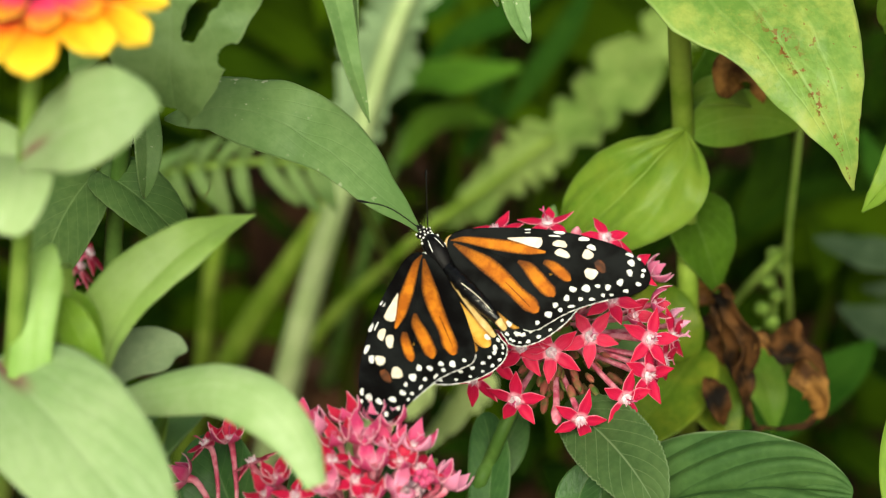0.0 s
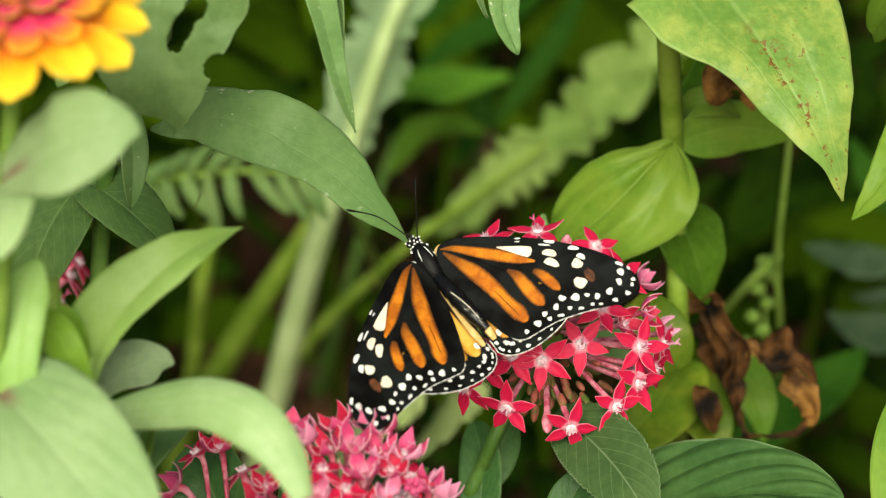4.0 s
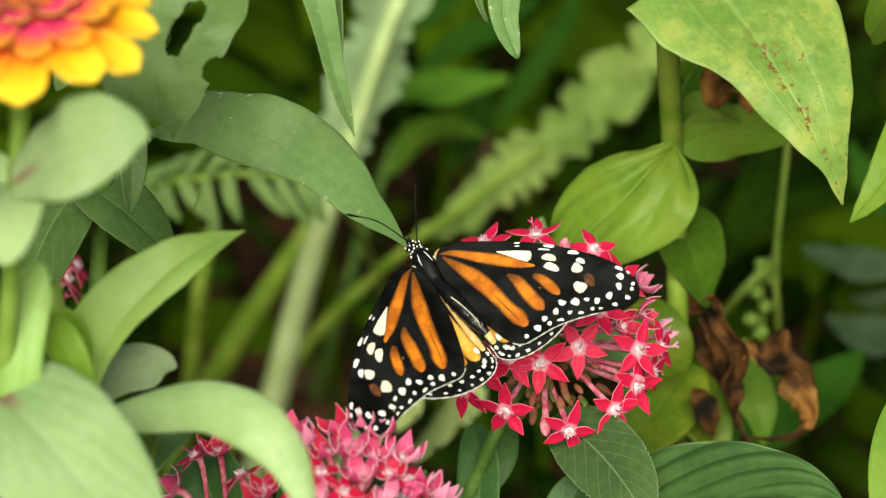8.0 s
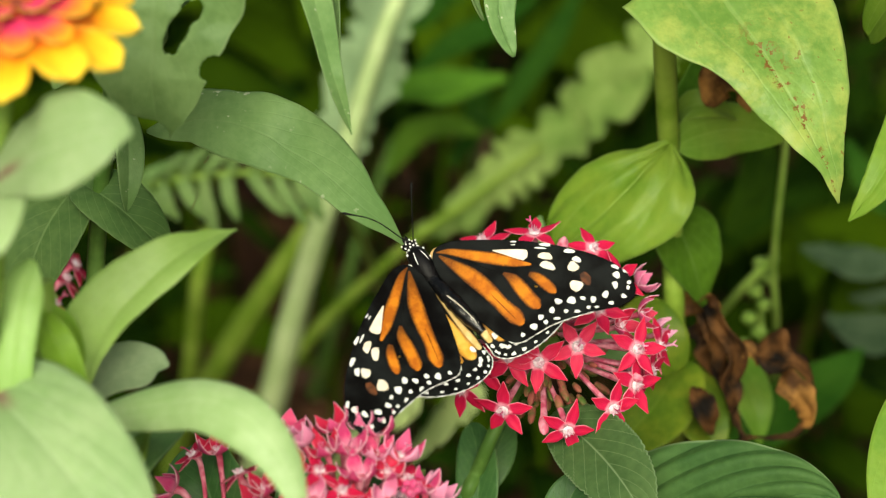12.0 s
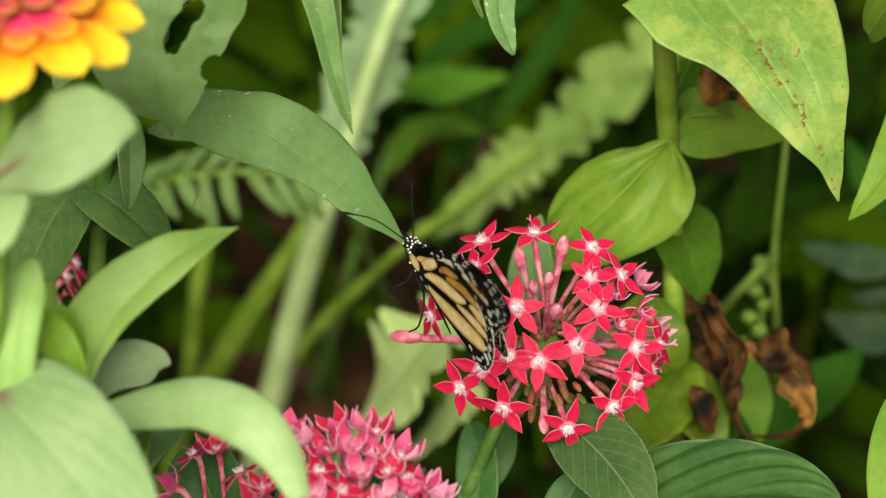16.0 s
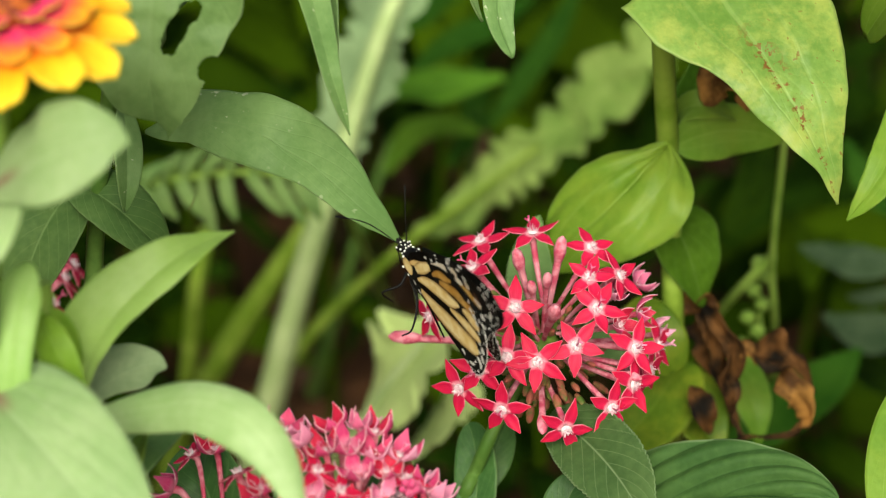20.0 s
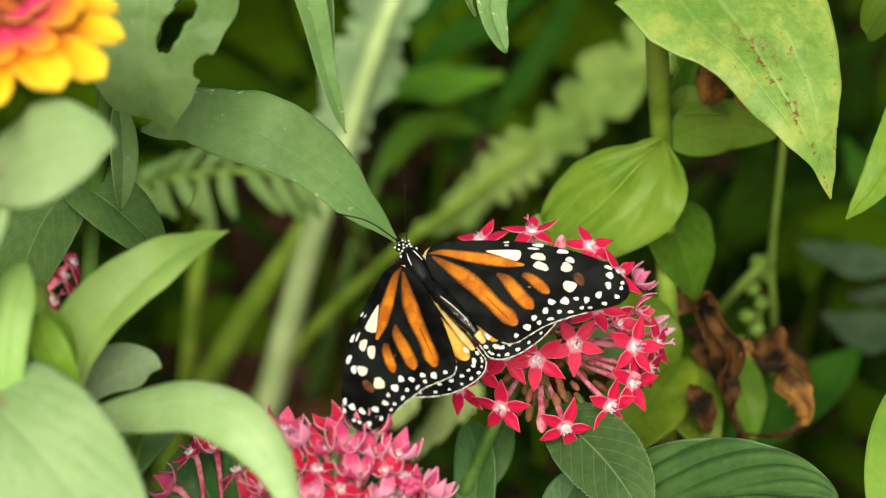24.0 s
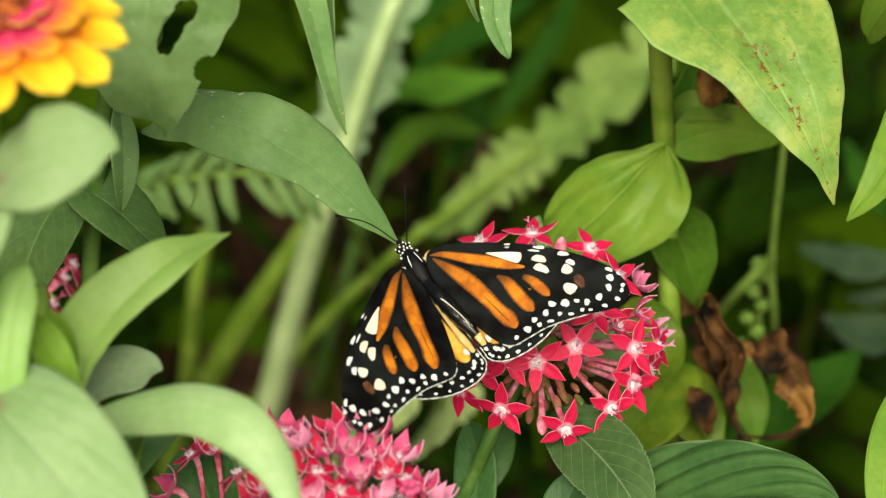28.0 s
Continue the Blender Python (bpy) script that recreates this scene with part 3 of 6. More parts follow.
def build_background():
    # large toothed leaf with a thick pale midrib, rising behind the long leaf
    t = thing("thistle_plant", (-0.0752, 0.3732, 0.1817), "thistle-like plant with long grey-green toothed leaf and pale midrib", "thistle")
    blade(t, thistle_leaf, ((-0.0434, 0.3231, 0.3250, 0.0066, 0.0035), (-0.0379, 0.3259, 0.3398, 0.0137, 0.0075), (-0.0316, 0.3319, 0.3602, 0.0167, 0.0105), (-0.0253, 0.3372, 0.3794, 0.0183, 0.0153), (-0.0187, 0.3414, 0.3966, 0.0191, 0.0135), (-0.0106, 0.3476, 0.4174, 0.0173, 0.0130)), (-0.15, -0.62, 0.77), teeth=6, tooth=0.5, n=150, m=17, wave=0.2, fold=0.12, crumple=0.002, seed=4, name="toothed_leaf")
    stem(t, [(-0.0090, 0.3430, 0.4194), (-0.0155, 0.3382, 0.4052), (-0.0220, 0.3325, 0.3912), (-0.0295, 0.3271, 0.3699), (-0.0354, 0.3232, 0.3511), (-0.0421, 0.3169, 0.3322), (-0.0496, 0.3143, 0.3096), (-0.0571, 0.3160, 0.2827), (-0.0647, 0.3205, 0.2505), (-0.0749, 0.3388, 0.2021), (-0.0924, 0.3995, 0.1073), (-0.1123, 0.4924, -0.0118)], 0.0030, 0.0068, stem_pale, "midrib", n=60)
    # second toothed leaf lying across the background
    t = thing("thistle_plant", (-0.0735, 0.4224, 0.167), "thistle-like plant with toothed light green leaf spreading sideways", "thistle")
    blade(t, toothed_green, ((-0.0090, 0.3547, 0.2896, 0.0027, 0.0032), (0.0083, 0.3556, 0.3013, 0.0068, 0.0078), (0.0266, 0.3577, 0.3148, 0.0119, 0.0110), (0.0459, 0.3614, 0.3312, 0.0138, 0.0142), (0.0650, 0.3655, 0.3483, 0.0148, 0.0150), (0.0823, 0.3661, 0.3693, 0.0133, 0.0135), (0.0965, 0.3705, 0.3870, 0.0099, 0.0112), (0.1060, 0.3731, 0.4016, 0.0013, 0.0018)), (0.09, -0.62, 0.78), teeth=15, tooth=0.6, n=190, m=17, wave=0.35, fold=0.2, crumple=0.0035, seed=2, name="toothed_leaf")
    stem(t, [(0.0398, 0.3506, 0.3325), (0.0151, 0.3500, 0.3115), (-0.0078, 0.3481, 0.2942), (-0.0313, 0.3538, 0.2680), (-0.0534, 0.3602, 0.2392), (-0.0745, 0.3734, 0.2021), (-0.0993, 0.4095, 0.1446), (-0.1327, 0.5100, 0.0186)], 0.0010, 0.0042, stem_soft, n=60)
    # soft leaves of the bed that stand out from the shade
    t = thing("bed_plant", (0.0116, 0.4326, 0.2446), "soft green leafy plant in the shade, partly painted into its leaf colour", "plant")
    for k, q in enumerate((((-0.0255, 0.4006, 0.3292, 0.0024, 0.0024), (-0.0128, 0.4025, 0.3325, 0.0076, 0.0066), (0.0038, 0.4027, 0.3329, 0.0080, 0.0080), (0.0274, 0.4049, 0.3366, 0.0019, 0.0019)),
                           ((-0.0105, 0.4151, 0.3342, 0.0019, 0.0019), (0.0038, 0.4204, 0.3435, 0.0062, 0.0062), (0.0205, 0.4246, 0.3507, 0.0062, 0.0062), (0.0396, 0.4306, 0.3610, 0.0019, 0.0019)),
                           ((0.0209, 0.4209, 0.3044, 0.0019, 0.0019), (0.0355, 0.4306, 0.3212, 0.0058, 0.0053), (0.0488, 0.4404, 0.3380, 0.0058, 0.0053), (0.0598, 0.4513, 0.3570, 0.0019, 0.0019)),
                           ((-0.0233, 0.4288, 0.2781, 0.0020, 0.0020), (-0.0134, 0.4369, 0.2920, 0.0059, 0.0069), (0.0015, 0.4393, 0.2963, 0.0059, 0.0064), (0.0188, 0.4375, 0.2931, 0.0015, 0.0015)),
                           ((-0.0161, 0.4779, 0.3231, 0.0020, 0.0020), (-0.0060, 0.4830, 0.3318, 0.0076, 0.0076), (0.0091, 0.4893, 0.3427, 0.0065, 0.0065)),
                           ((0.0040, 0.4477, 0.2708, 0.0020, 0.0020), (0.0141, 0.4565, 0.2860, 0.0065, 0.0065), (0.0166, 0.4641, 0.2991, 0.0060, 0.0060), (0.0166, 0.4716, 0.3122, 0.0015, 0.0015)))):
        # two leaves in three take the copy whose colour is darkened as shade
        blade(t, (deep_leaf, shade_dimmed_leaf)[k % 3 > 0], q, (0.05, -0.55, 0.83), n=24, m=9, wave=0.15, seed=k)
    stem(t, [(0.0166, 0.4603, 0.2926), (0.0151, 0.5021, 0.2049), (0.0145, 0.6411, 0.0457)], 0.0022, 0.004, stem_dark)
    # low toothed leaf under the flower head
    t = thing("thistle_plant", (-0.0356, 0.3521, 0.1452), "low thistle-like plant with broad light green toothed leaves", "thistle")
    leaf(t, low_thistle_leaf, (-0.0484, 0.2386, 0.2286), (-0.0206, 0.195, 0.313), (0.0108, 0.1952, 0.3534), 0.0396, (0, -0.309, 0.951), rib=0.004, rib_mat=stem_pale, early=0.8, late=0.4, teeth=13, tooth=0.75, n=90, m=13, wave=0.2, name="toothed_leaf")
    leaf(t, low_thistle_leaf, (-0.0406, 0.2515, 0.2109), (-0.0089, 0.2021, 0.2853), (0.0149, 0.1891, 0.3228), 0.0223, (0, -0.309, 0.951), early=0.8, late=0.5, teeth=10, tooth=0.7, n=70, m=11, name="toothed_leaf")
    # fern-like leaf
    t = thing("fern_frond", (-0.0939, 0.2496, 0.3677), "fern-like frond with soft pale leaflets in shade", "fern")
    axis = smooth_path([(-0.0393, 0.2507, 0.3695), (-0.0531, 0.2481, 0.3750), (-0.0709, 0.2441, 0.3781), (-0.0884, 0.2389, 0.3790), (-0.1037, 0.2333, 0.3794), (-0.1179, 0.2265, 0.3777)], 34)
    stem(t, [(-0.0217, 0.4405, 0.1983), (-0.0343, 0.2718, 0.3460), (-0.0393, 0.2507, 0.3695), (-0.0531, 0.2481, 0.3750), (-0.0709, 0.2441, 0.3781), (-0.0884, 0.2389, 0.3790), (-0.1037, 0.2333, 0.3794), (-0.1179, 0.2265, 0.3777)], 0.0016, 0.0008, stem_green, "rachis", 40)
    for k in range(3, 33, 3):
        f = k / 33
        for sgn in (-1, 1):
            d = unit(np.array((0.36 + 0.2 * f, 0, 0)) - 0.9 * RISE) if sgn > 0 else unit(np.array((0.7, 0, 0)) + 0.7 * RISE)
            long = (0.023 if sgn > 0 else 0.017) * math.sin(math.pi * (0.22 + 0.62 * f))
            sway = random.Random(k * 2 + sgn)
            long *= sway.uniform(0.75, 1.15)
            d = unit(d + np.array((sway.uniform(-0.3, 0.3), 0, sway.uniform(-0.15, 0.15))))
            a = axis[k]
            leaf(t, fern_leaf, a, a + d * long * 0.5 + 0.002 * TOWARD + (-0.0012, 0, 0), a + d * long, 0.0048, (0, -0.551, 0.835), name="leaflet", n=12, m=7, seed=k, teeth=7, tooth=0.3, early=0.35, late=0.6)
    # pale and green stalks
    t = thing("flower_stalk", (-0.0999, 0.3732, 0.1817), "thick olive-green stalk leaning in the shade", "stalk", "stalks")
    stem(t, [(-0.0457, 0.3538, 0.3081), (-0.0554, 0.3550, 0.2902), (-0.0694, 0.3630, 0.2640), (-0.0860, 0.3778, 0.2297), (-0.1052, 0.4070, 0.1802), (-0.1444, 0.5246, 0.0439)], 0.0046, 0.0062, stem_soft)
    t = thing("flower_stalk", (-0.1074, 0.3732, 0.1817), "slender green stalk standing in the shade", "stalk", "stalks")
    stem(t, [(-0.0917, 0.3208, 0.3110), (-0.0963, 0.3194, 0.2885), (-0.1010, 0.3359, 0.2571), (-0.1083, 0.3663, 0.2097), (-0.1319, 0.4836, 0.0730)], 0.0030, 0.0042, stem_soft)
    t = thing("flower_stalk", (-0.0554, 0.393, 0.2159), "thin green stalk crossing the dark gap", "stalk", "stalks")
    stem(t, [(-0.0219, 0.4895, 0.2632), (-0.0382, 0.4847, 0.2148), (-0.0505, 0.5002, 0.1617), (-0.0655, 0.5480, 0.0844)], 0.0020, 0.0030, stem_dark)
    t = thing("dry_stalk", (0.0192, 0.5102, 0.2189), "short dry brown stalk in the shade", "stalk")
    stem(t, [(0.0155, 0.739, 0.0152), (0.0171, 0.4703, 0.2499), (0.02, 0.4375, 0.2931)], 0.003, 0.002, litter_brown)
    # vine
    t = thing("vine", (0.1252, 0.2486, 0.266), "green climbing vine with small bead-like buds in shade", "vine")
    main = [(0.1451, 0.3836, 0.0998), (0.1143, 0.1855, 0.3367), (0.1058, 0.1502, 0.3955), (0.1039, 0.1328, 0.4453), (0.1025, 0.1251, 0.4719)]
    stem(t, main, 0.0012, 0.0012, stem_green, n=30)
    stem(t, [(0.1062, 0.1516, 0.3978), (0.0976, 0.1552, 0.3841), (0.0917, 0.1677, 0.3658)], 0.0018, 0.0014, stem_green, "side_stem")
    for k in range(8):
        s = Shape()
        s.lump((0.1035, 0.161, 0.3742) + np.array((0.004 * (k % 2) - 0.0006 * k, 0.002, 0.014 - 0.0052 * k)), (0.0028, 0.0024, 0.0024), seg=8, rings=6)
        part("bud", s, stem_green, t)
    stem(t, [(0.1035, 0.1675, 0.3854), (0.1057, 0.1677, 0.3658), (0.1073, 0.1687, 0.3474)], 0.001, 0.0008, stem_green, "side_stem")
    # dim leaves far right, their shade put into the leaf colours
    t = thing("shrub", (0.1904, 0.4147, 0.1535), "dim blue-green leafy shrub, its deep shade painted into the leaf colours", "shrub")
    for k, q in enumerate((((0.1686, 0.2624, 0.3297, 0.0042, 0.0033), (0.1560, 0.2626, 0.3301, 0.0084, 0.0063), (0.1435, 0.2639, 0.3325, 0.0063, 0.0046), (0.1330, 0.2655, 0.3352, 0.0008, 0.0008)), ((0.1743, 0.2668, 0.2974, 0.0064, 0.0064), (0.1615, 0.2662, 0.2963, 0.0090, 0.0085), (0.1508, 0.2679, 0.2993, 0.0043, 0.0051), (0.1449, 0.2700, 0.3030, 0.0009, 0.0009)),
                           ((0.1758, 0.2914, 0.3001, 0.0022, 0.0022), (0.1660, 0.2901, 0.2978, 0.0035, 0.0031), (0.1573, 0.2903, 0.2982, 0.0009, 0.0009)), ((0.0959, 0.1701, 0.3099, 0.0019, 0.0019), (0.1075, 0.1730, 0.3149, 0.0081, 0.0077), (0.1244, 0.1866, 0.3186, 0.0110, 0.0102), (0.1397, 0.2004, 0.3225, 0.0067, 0.0067), (0.1476, 0.2044, 0.3293, 0.0008, 0.0008)),
                           ((0.1780, 0.2718, 0.2661, 0.0044, 0.0044), (0.1649, 0.2762, 0.2736, 0.0074, 0.0074), (0.1518, 0.2827, 0.2850, 0.0013, 0.0013)), ((0.1813, 0.3329, 0.3119, 0.0045, 0.0045), (0.1700, 0.3385, 0.3216, 0.0067, 0.0067), (0.1610, 0.3475, 0.3372, 0.0013, 0.0013)), ((0.1024, 0.2415, 0.3537, 0.0020, 0.0020), (0.1105, 0.2476, 0.3642, 0.0069, 0.0061), (0.1146, 0.2547, 0.3765, 0.0061, 0.0061), (0.1166, 0.2618, 0.3887, 0.0008, 0.0008)))):
        blade(t, (hazy_leaf, hazy_leaf, hazy_leaf, shade_dimmed_leaf, painted_shade_leaf, shade_dimmed_leaf, painted_shade_leaf)[k], q, (0, -0.551, 0.835), seed=k, n=30, m=13, wave=0.15)
    stem(t, [(0.2632, 0.5844, -0.0524), (0.2162, 0.4328, 0.1849), (0.1903, 0.3621, 0.3625)], 0.004, 0.003, stem_dark)


# ---- spotted plant on the one side ----
def build_spotted_plant():
    t = thing("zinnia_plant", (0.0776, 0.1427, 0.2825), "zinnia plant with broad yellow-green leaves, one rust-spotted", "plant")
    stem(t, [(0.105, 0.3707, 0.0774), (0.0711, 0.096, 0.3817), (0.0656, 0.0782, 0.4507), (0.0635, 0.0759, 0.4767), (0.0601, 0.0659, 0.5095), (0.057, 0.0525, 0.5462)], 0.0030, 0.0031, stem_soft, n=40)
    blade(t, spotted_leaf, ((0.0627, 0.0430, 0.5456, 0.0294, 0.0217), (0.0727, 0.0322, 0.5381, 0.0262, 0.0222), (0.0804, 0.0208, 0.5296, 0.0228, 0.0119), (0.0885, 0.0120, 0.5184, 0.0156, 0.0070), (0.0946, 0.0079, 0.5080, 0.0064, 0.0029), (0.0986, 0.0041, 0.4983, 0.0001, 0.0001)), (0.113, -0.60, 0.79), label="broad leaf with rust-brown spots and yellow mottling", fold=0.12, curl=0.12, wave=0.06, crumple=0.0008, n=80, m=41)
    blade(t, mid_leaf, ((0.0633, 0.0718, 0.4796, 0.0018, 0.0013), (0.0601, 0.0690, 0.4772, 0.0125, 0.0048), (0.0551, 0.0656, 0.4737, 0.0187, 0.0095), (0.0467, 0.0631, 0.4654, 0.0170, 0.0139), (0.0377, 0.0629, 0.4548, 0.0109, 0.0115), (0.0301, 0.0632, 0.4450, 0.0018, 0.0021)), (0.04, -0.56, 0.83), fold=0.12, curl=0.2, ribs=2, rib_depth=0.0012, slope=1.9, n=70, m=41, wave=0.06, seed=3, crumple=0.0006, label="broad green leaf with sunken veins")
    leaf(t, mid_leaf, (0.065, 0.0759, 0.4767), (0.0812, 0.0827, 0.4785), (0.0971, 0.09, 0.4711), 0.0150, (0.098, -0.943, 0.319), early=0.5, late=0.8, fold=0.1, wave=0.1)
    leaf(t, deep_leaf, (0.0655, 0.0806, 0.475), (0.071, 0.0916, 0.484), (0.0757, 0.1037, 0.4949), 0.0117, (0.365, -0.699, 0.615), wave=0.1)
    leaf(t, mid_leaf, (0.0663, 0.0848, 0.4822), (0.0736, 0.0815, 0.4865), (0.0828, 0.084, 0.4808), 0.0087, (0.092, -0.616, 0.783), wave=0.1, early=0.5)
    leaf(t, deep_leaf, (0.0653, 0.0841, 0.451), (0.0704, 0.0742, 0.4438), (0.0749, 0.0708, 0.428), 0.0208, (0.082, -0.421, 0.903), wave=0.08, early=0.4)
    leaf(t, yellow_leaf, (0.0532, 0.0708, 0.428), (0.0611, 0.0611, 0.4252), (0.0661, 0.0572, 0.4144), 0.0153, (0.089, -0.549, 0.831), wave=0.04, early=0.35, late=0.4)
    leaf(t, yellow_leaf, (0.0708, 0.0759, 0.4067), (0.0593, 0.0593, 0.3981), (0.0476, 0.0503, 0.3925), 0.0243, (-0.085, -0.484, 0.871), wave=0.06, early=0.35, late=0.5)
    leaf(t, yellow_leaf, (0.0696, 0.0793, 0.4026), (0.0744, 0.0643, 0.3967), (0.0811, 0.052, 0.3854), 0.0202, (0.085, -0.484, 0.871), wave=0.06, early=0.4, label="yellowing leaf with brown blotches")
    leaf(t, mid_leaf, (0.0865, 0.1012, 0.3905), (0.0929, 0.0873, 0.3864), (0.0955, 0.0801, 0.374), 0.0135, (0.089, -0.549, 0.831), wave=0.1, early=0.4)
    leaf(t, grey_leaf, (0.0561, 0.0439, 0.5514), (0.0198, 0.0365, 0.5485), (0.0185, 0.0222, 0.5298), 0.0084, (0.241, -0.788, 0.566), early=0.9, late=0.6, fold=0.25, ribs=8, slope=0.8, rib_depth=0.0004, label="pointed leaf hanging down")
    leaf(t, grey_leaf, (0.0566, 0.0486, 0.5494), (0.0151, 0.0478, 0.5482), (0.0111, 0.0376, 0.5325), 0.0048, (0.513, -0.697, 0.501), fold=0.3)
    # withered leaf
    w = thing("withered_leaf", (0.0734, 0.058, 0.4358), "dead dark brown curled leaf hanging from the stem", "dead leaf")
    for k, (a, m, b, wide) in enumerate((((0.0734, 0.0801, 0.4241), (0.079, 0.0674, 0.4121), (0.0851, 0.0596, 0.3885), 0.0088), ((0.074, 0.0764, 0.4237), (0.0814, 0.0648, 0.4176), (0.0836, 0.0593, 0.3981), 0.0072), ((0.0736, 0.0824, 0.4181), (0.0765, 0.0791, 0.4124), (0.0834, 0.0709, 0.3982), 0.0081))):
        leaf(w, dead_brown, a, m, b, wide, unit(np.array((0.513, -0.697, 0.501)) - 0.5 * k * RIGHT), fold=0.8, wave=0.35, early=0.3, late=0.6, n=44, m=17, seed=3 + k, name="blade", crumple=0.004)
    leaf(w, dead_tan, (0.0718, 0.0756, 0.4223), (0.0743, 0.0717, 0.4295), (0.0787, 0.0739, 0.4233), 0.0071, (0.089, -0.549, 0.831), fold=0.5, wave=0.35, seed=12, n=24, m=13, name="curled_lobe", label="orange brown crumpled top", crumple=0.004)
    leaf(w, dead_brown, (0.0835, 0.0708, 0.408), (0.0946, 0.0632, 0.4148), (0.1046, 0.0639, 0.402), 0.0107, (0.087, -0.136, 0.987), fold=0.5, wave=0.35, early=0.35, late=0.3, n=44, m=19, seed=5, name="curled_lobe", crumple=0.004)
    leaf(w, dead_tan, (0.0978, 0.061, 0.4109), (0.1031, 0.0554, 0.4072), (0.1036, 0.058, 0.3958), 0.0084, (-0.348, -0.58, 0.737), fold=0.6, wave=0.3, early=0.3, late=0.4, n=44, m=15, seed=8, name="curled_lobe", label="amber brown curled lobe", crumple=0.004)
    leaf(w, dead_tan, (0.0833, 0.0648, 0.4115), (0.0858, 0.0641, 0.4184), (0.0903, 0.0634, 0.4131), 0.0049, (0.085, -0.484, 0.871), fold=0.4, wave=0.3, n=20, m=9, seed=6, name="curled_lobe", crumple=0.002)
    leaf(w, dead_brown, (0.1046, 0.0595, 0.3983), (0.0961, 0.0536, 0.3942), (0.0844, 0.0581, 0.3919), 0.0018, (0.078, -0.363, 0.929), fold=0.4, wave=0.4, early=0.2, late=0.2, n=30, m=9, seed=7, name="rim", crumple=0.003)
    leaf(w, dead_brown, (0.0725, 0.0592, 0.4078), (0.0744, 0.0518, 0.405), (0.0769, 0.0528, 0.3967), 0.0071, (0.098, -0.748, 0.657), fold=0.4, wave=0.3, seed=9, name="blade")
    w = thing("withered_leaf", (0.0797, 0.0872, 0.4863), "small dried brown leaf caught behind the stem", "dead leaf")
    leaf(w, dead_tan, (0.0732, 0.077, 0.4887), (0.078, 0.0764, 0.4977), (0.0847, 0.0763, 0.4874), 0.0110, (0, -0.551, 0.835), fold=0.3, wave=0.4, seed=4, name="blade")
    # leaf tip and leaf edge of the next plant
    q = thing("zinnia_plant", (0.1684, 0.1025, 0.3129), "zinnia plant with smooth fresh green pointed leaves", "plant")
    stem(q, [(0.2105, 0.2407, 0.1522), (0.136, 0.0124, 0.4367), (0.1243, 0.0048, 0.5236), (0.1223, 0.0134, 0.5585)], 0.0028, 0.0024)
    blade(q, mid_leaf, ((0.1119, 0.0048, 0.5236, 0.0041, 0.0033), (0.1083, -0.0054, 0.5166, 0.0054, 0.0046), (0.1036, -0.0109, 0.5104, 0.0041, 0.0033), (0.0981, -0.0129, 0.5030, 0.0003, 0.0003)), (-0.2, -0.70, 0.68), fold=0.2, ribs=5, rib_depth=0.0003, slope=1.3, wave=0.05)
    leaf(q, mid_leaf, (0.1368, 0.0084, 0.4498), (0.1206, -0.0087, 0.4402), (0.1128, -0.0312, 0.4213), 0.0187, (-0.183, -0.608, 0.773), early=0.5, late=0.5)
    leaf(q, mid_leaf, (0.1263, 0.0319, 0.5505), (0.117, 0.0383, 0.5416), (0.1105, 0.05, 0.522), 0.0156, (-0.183, -0.608, 0.773), early=0.5, late=0.5)
    return t


# ---- star-flowered plants ----
def star_mesh(name, lift, mats, length=0.0070, width=0.0033, seed=0, petals=5):
    rng = random.Random(seed)
    s = Shape()
    for k in range(petals):
        a = 2 * math.pi * (k + rng.uniform(-0.09, 0.09)) / petals
        n, m = 9, 5
        p = np.zeros((n, m, 3))
        long, up, bend = length * rng.uniform(0.9, 1.1), lift + rng.uniform(-0.12, 0.12), rng.uniform(-0.7, 0.2)
        tw = rng.uniform(-0.45, 0.45)
        for i in range(n):
            f = i / (n - 1)
            w = width * 0.5 * (0.42 + 0.58 * math.sin(math.pi * min(1, 0.15 + f * 0.75))) * (1 - max(0, f - 0.5) / 0.5) ** 0.7 if f < 1 else 0.0001
            r = 0.0009 + long * f
            for j in range(m):
                c = j / (m - 1) * 2 - 1
                x, y = r * math.cos(up * f), c * w
                z = r * math.sin(up) * f + bend * long * f * f * 0.4 - 0.25 * w * (1 - c * c) + tw * c * w * f
                p[i, j] = (x * math.cos(a) - y * math.sin(a), x * math.sin(a) + y * math.cos(a), z)
        s.grid(p, thick=0.00025, top=0, under=1)
    return s.mesh(name, mats)


def throat_mesh(name, seed=0):
    rng = random.Random(seed)
    s = Shape()
    ang = np.linspace(0, 2 * math.pi, 13)
    rings = [[(r * math.cos(a), r * math.sin(a), z) for a in ang] for r, z in ((0.0014, 0.0001), (0.0012, 0.0005), (0.0008, 0.0007), (0.0004, 0.0006), (0.00005, 0.0005))]
    s.grid(np.array(rings))
    for k in range(26):
        a, r = rng.uniform(0, 6.28), rng.uniform(0.0002, 0.0012)
        d = np.array((math.cos(a), math.sin(a), 0))
        s.tube([d * r + (0, 0, 0.0004), d * (r + rng.uniform(0.0001, 0.0006)) + (0, 0, rng.uniform(0.0010, 0.0017))], (0.00016, 0.00006), 4)
    return s.mesh(name, [throat_white])


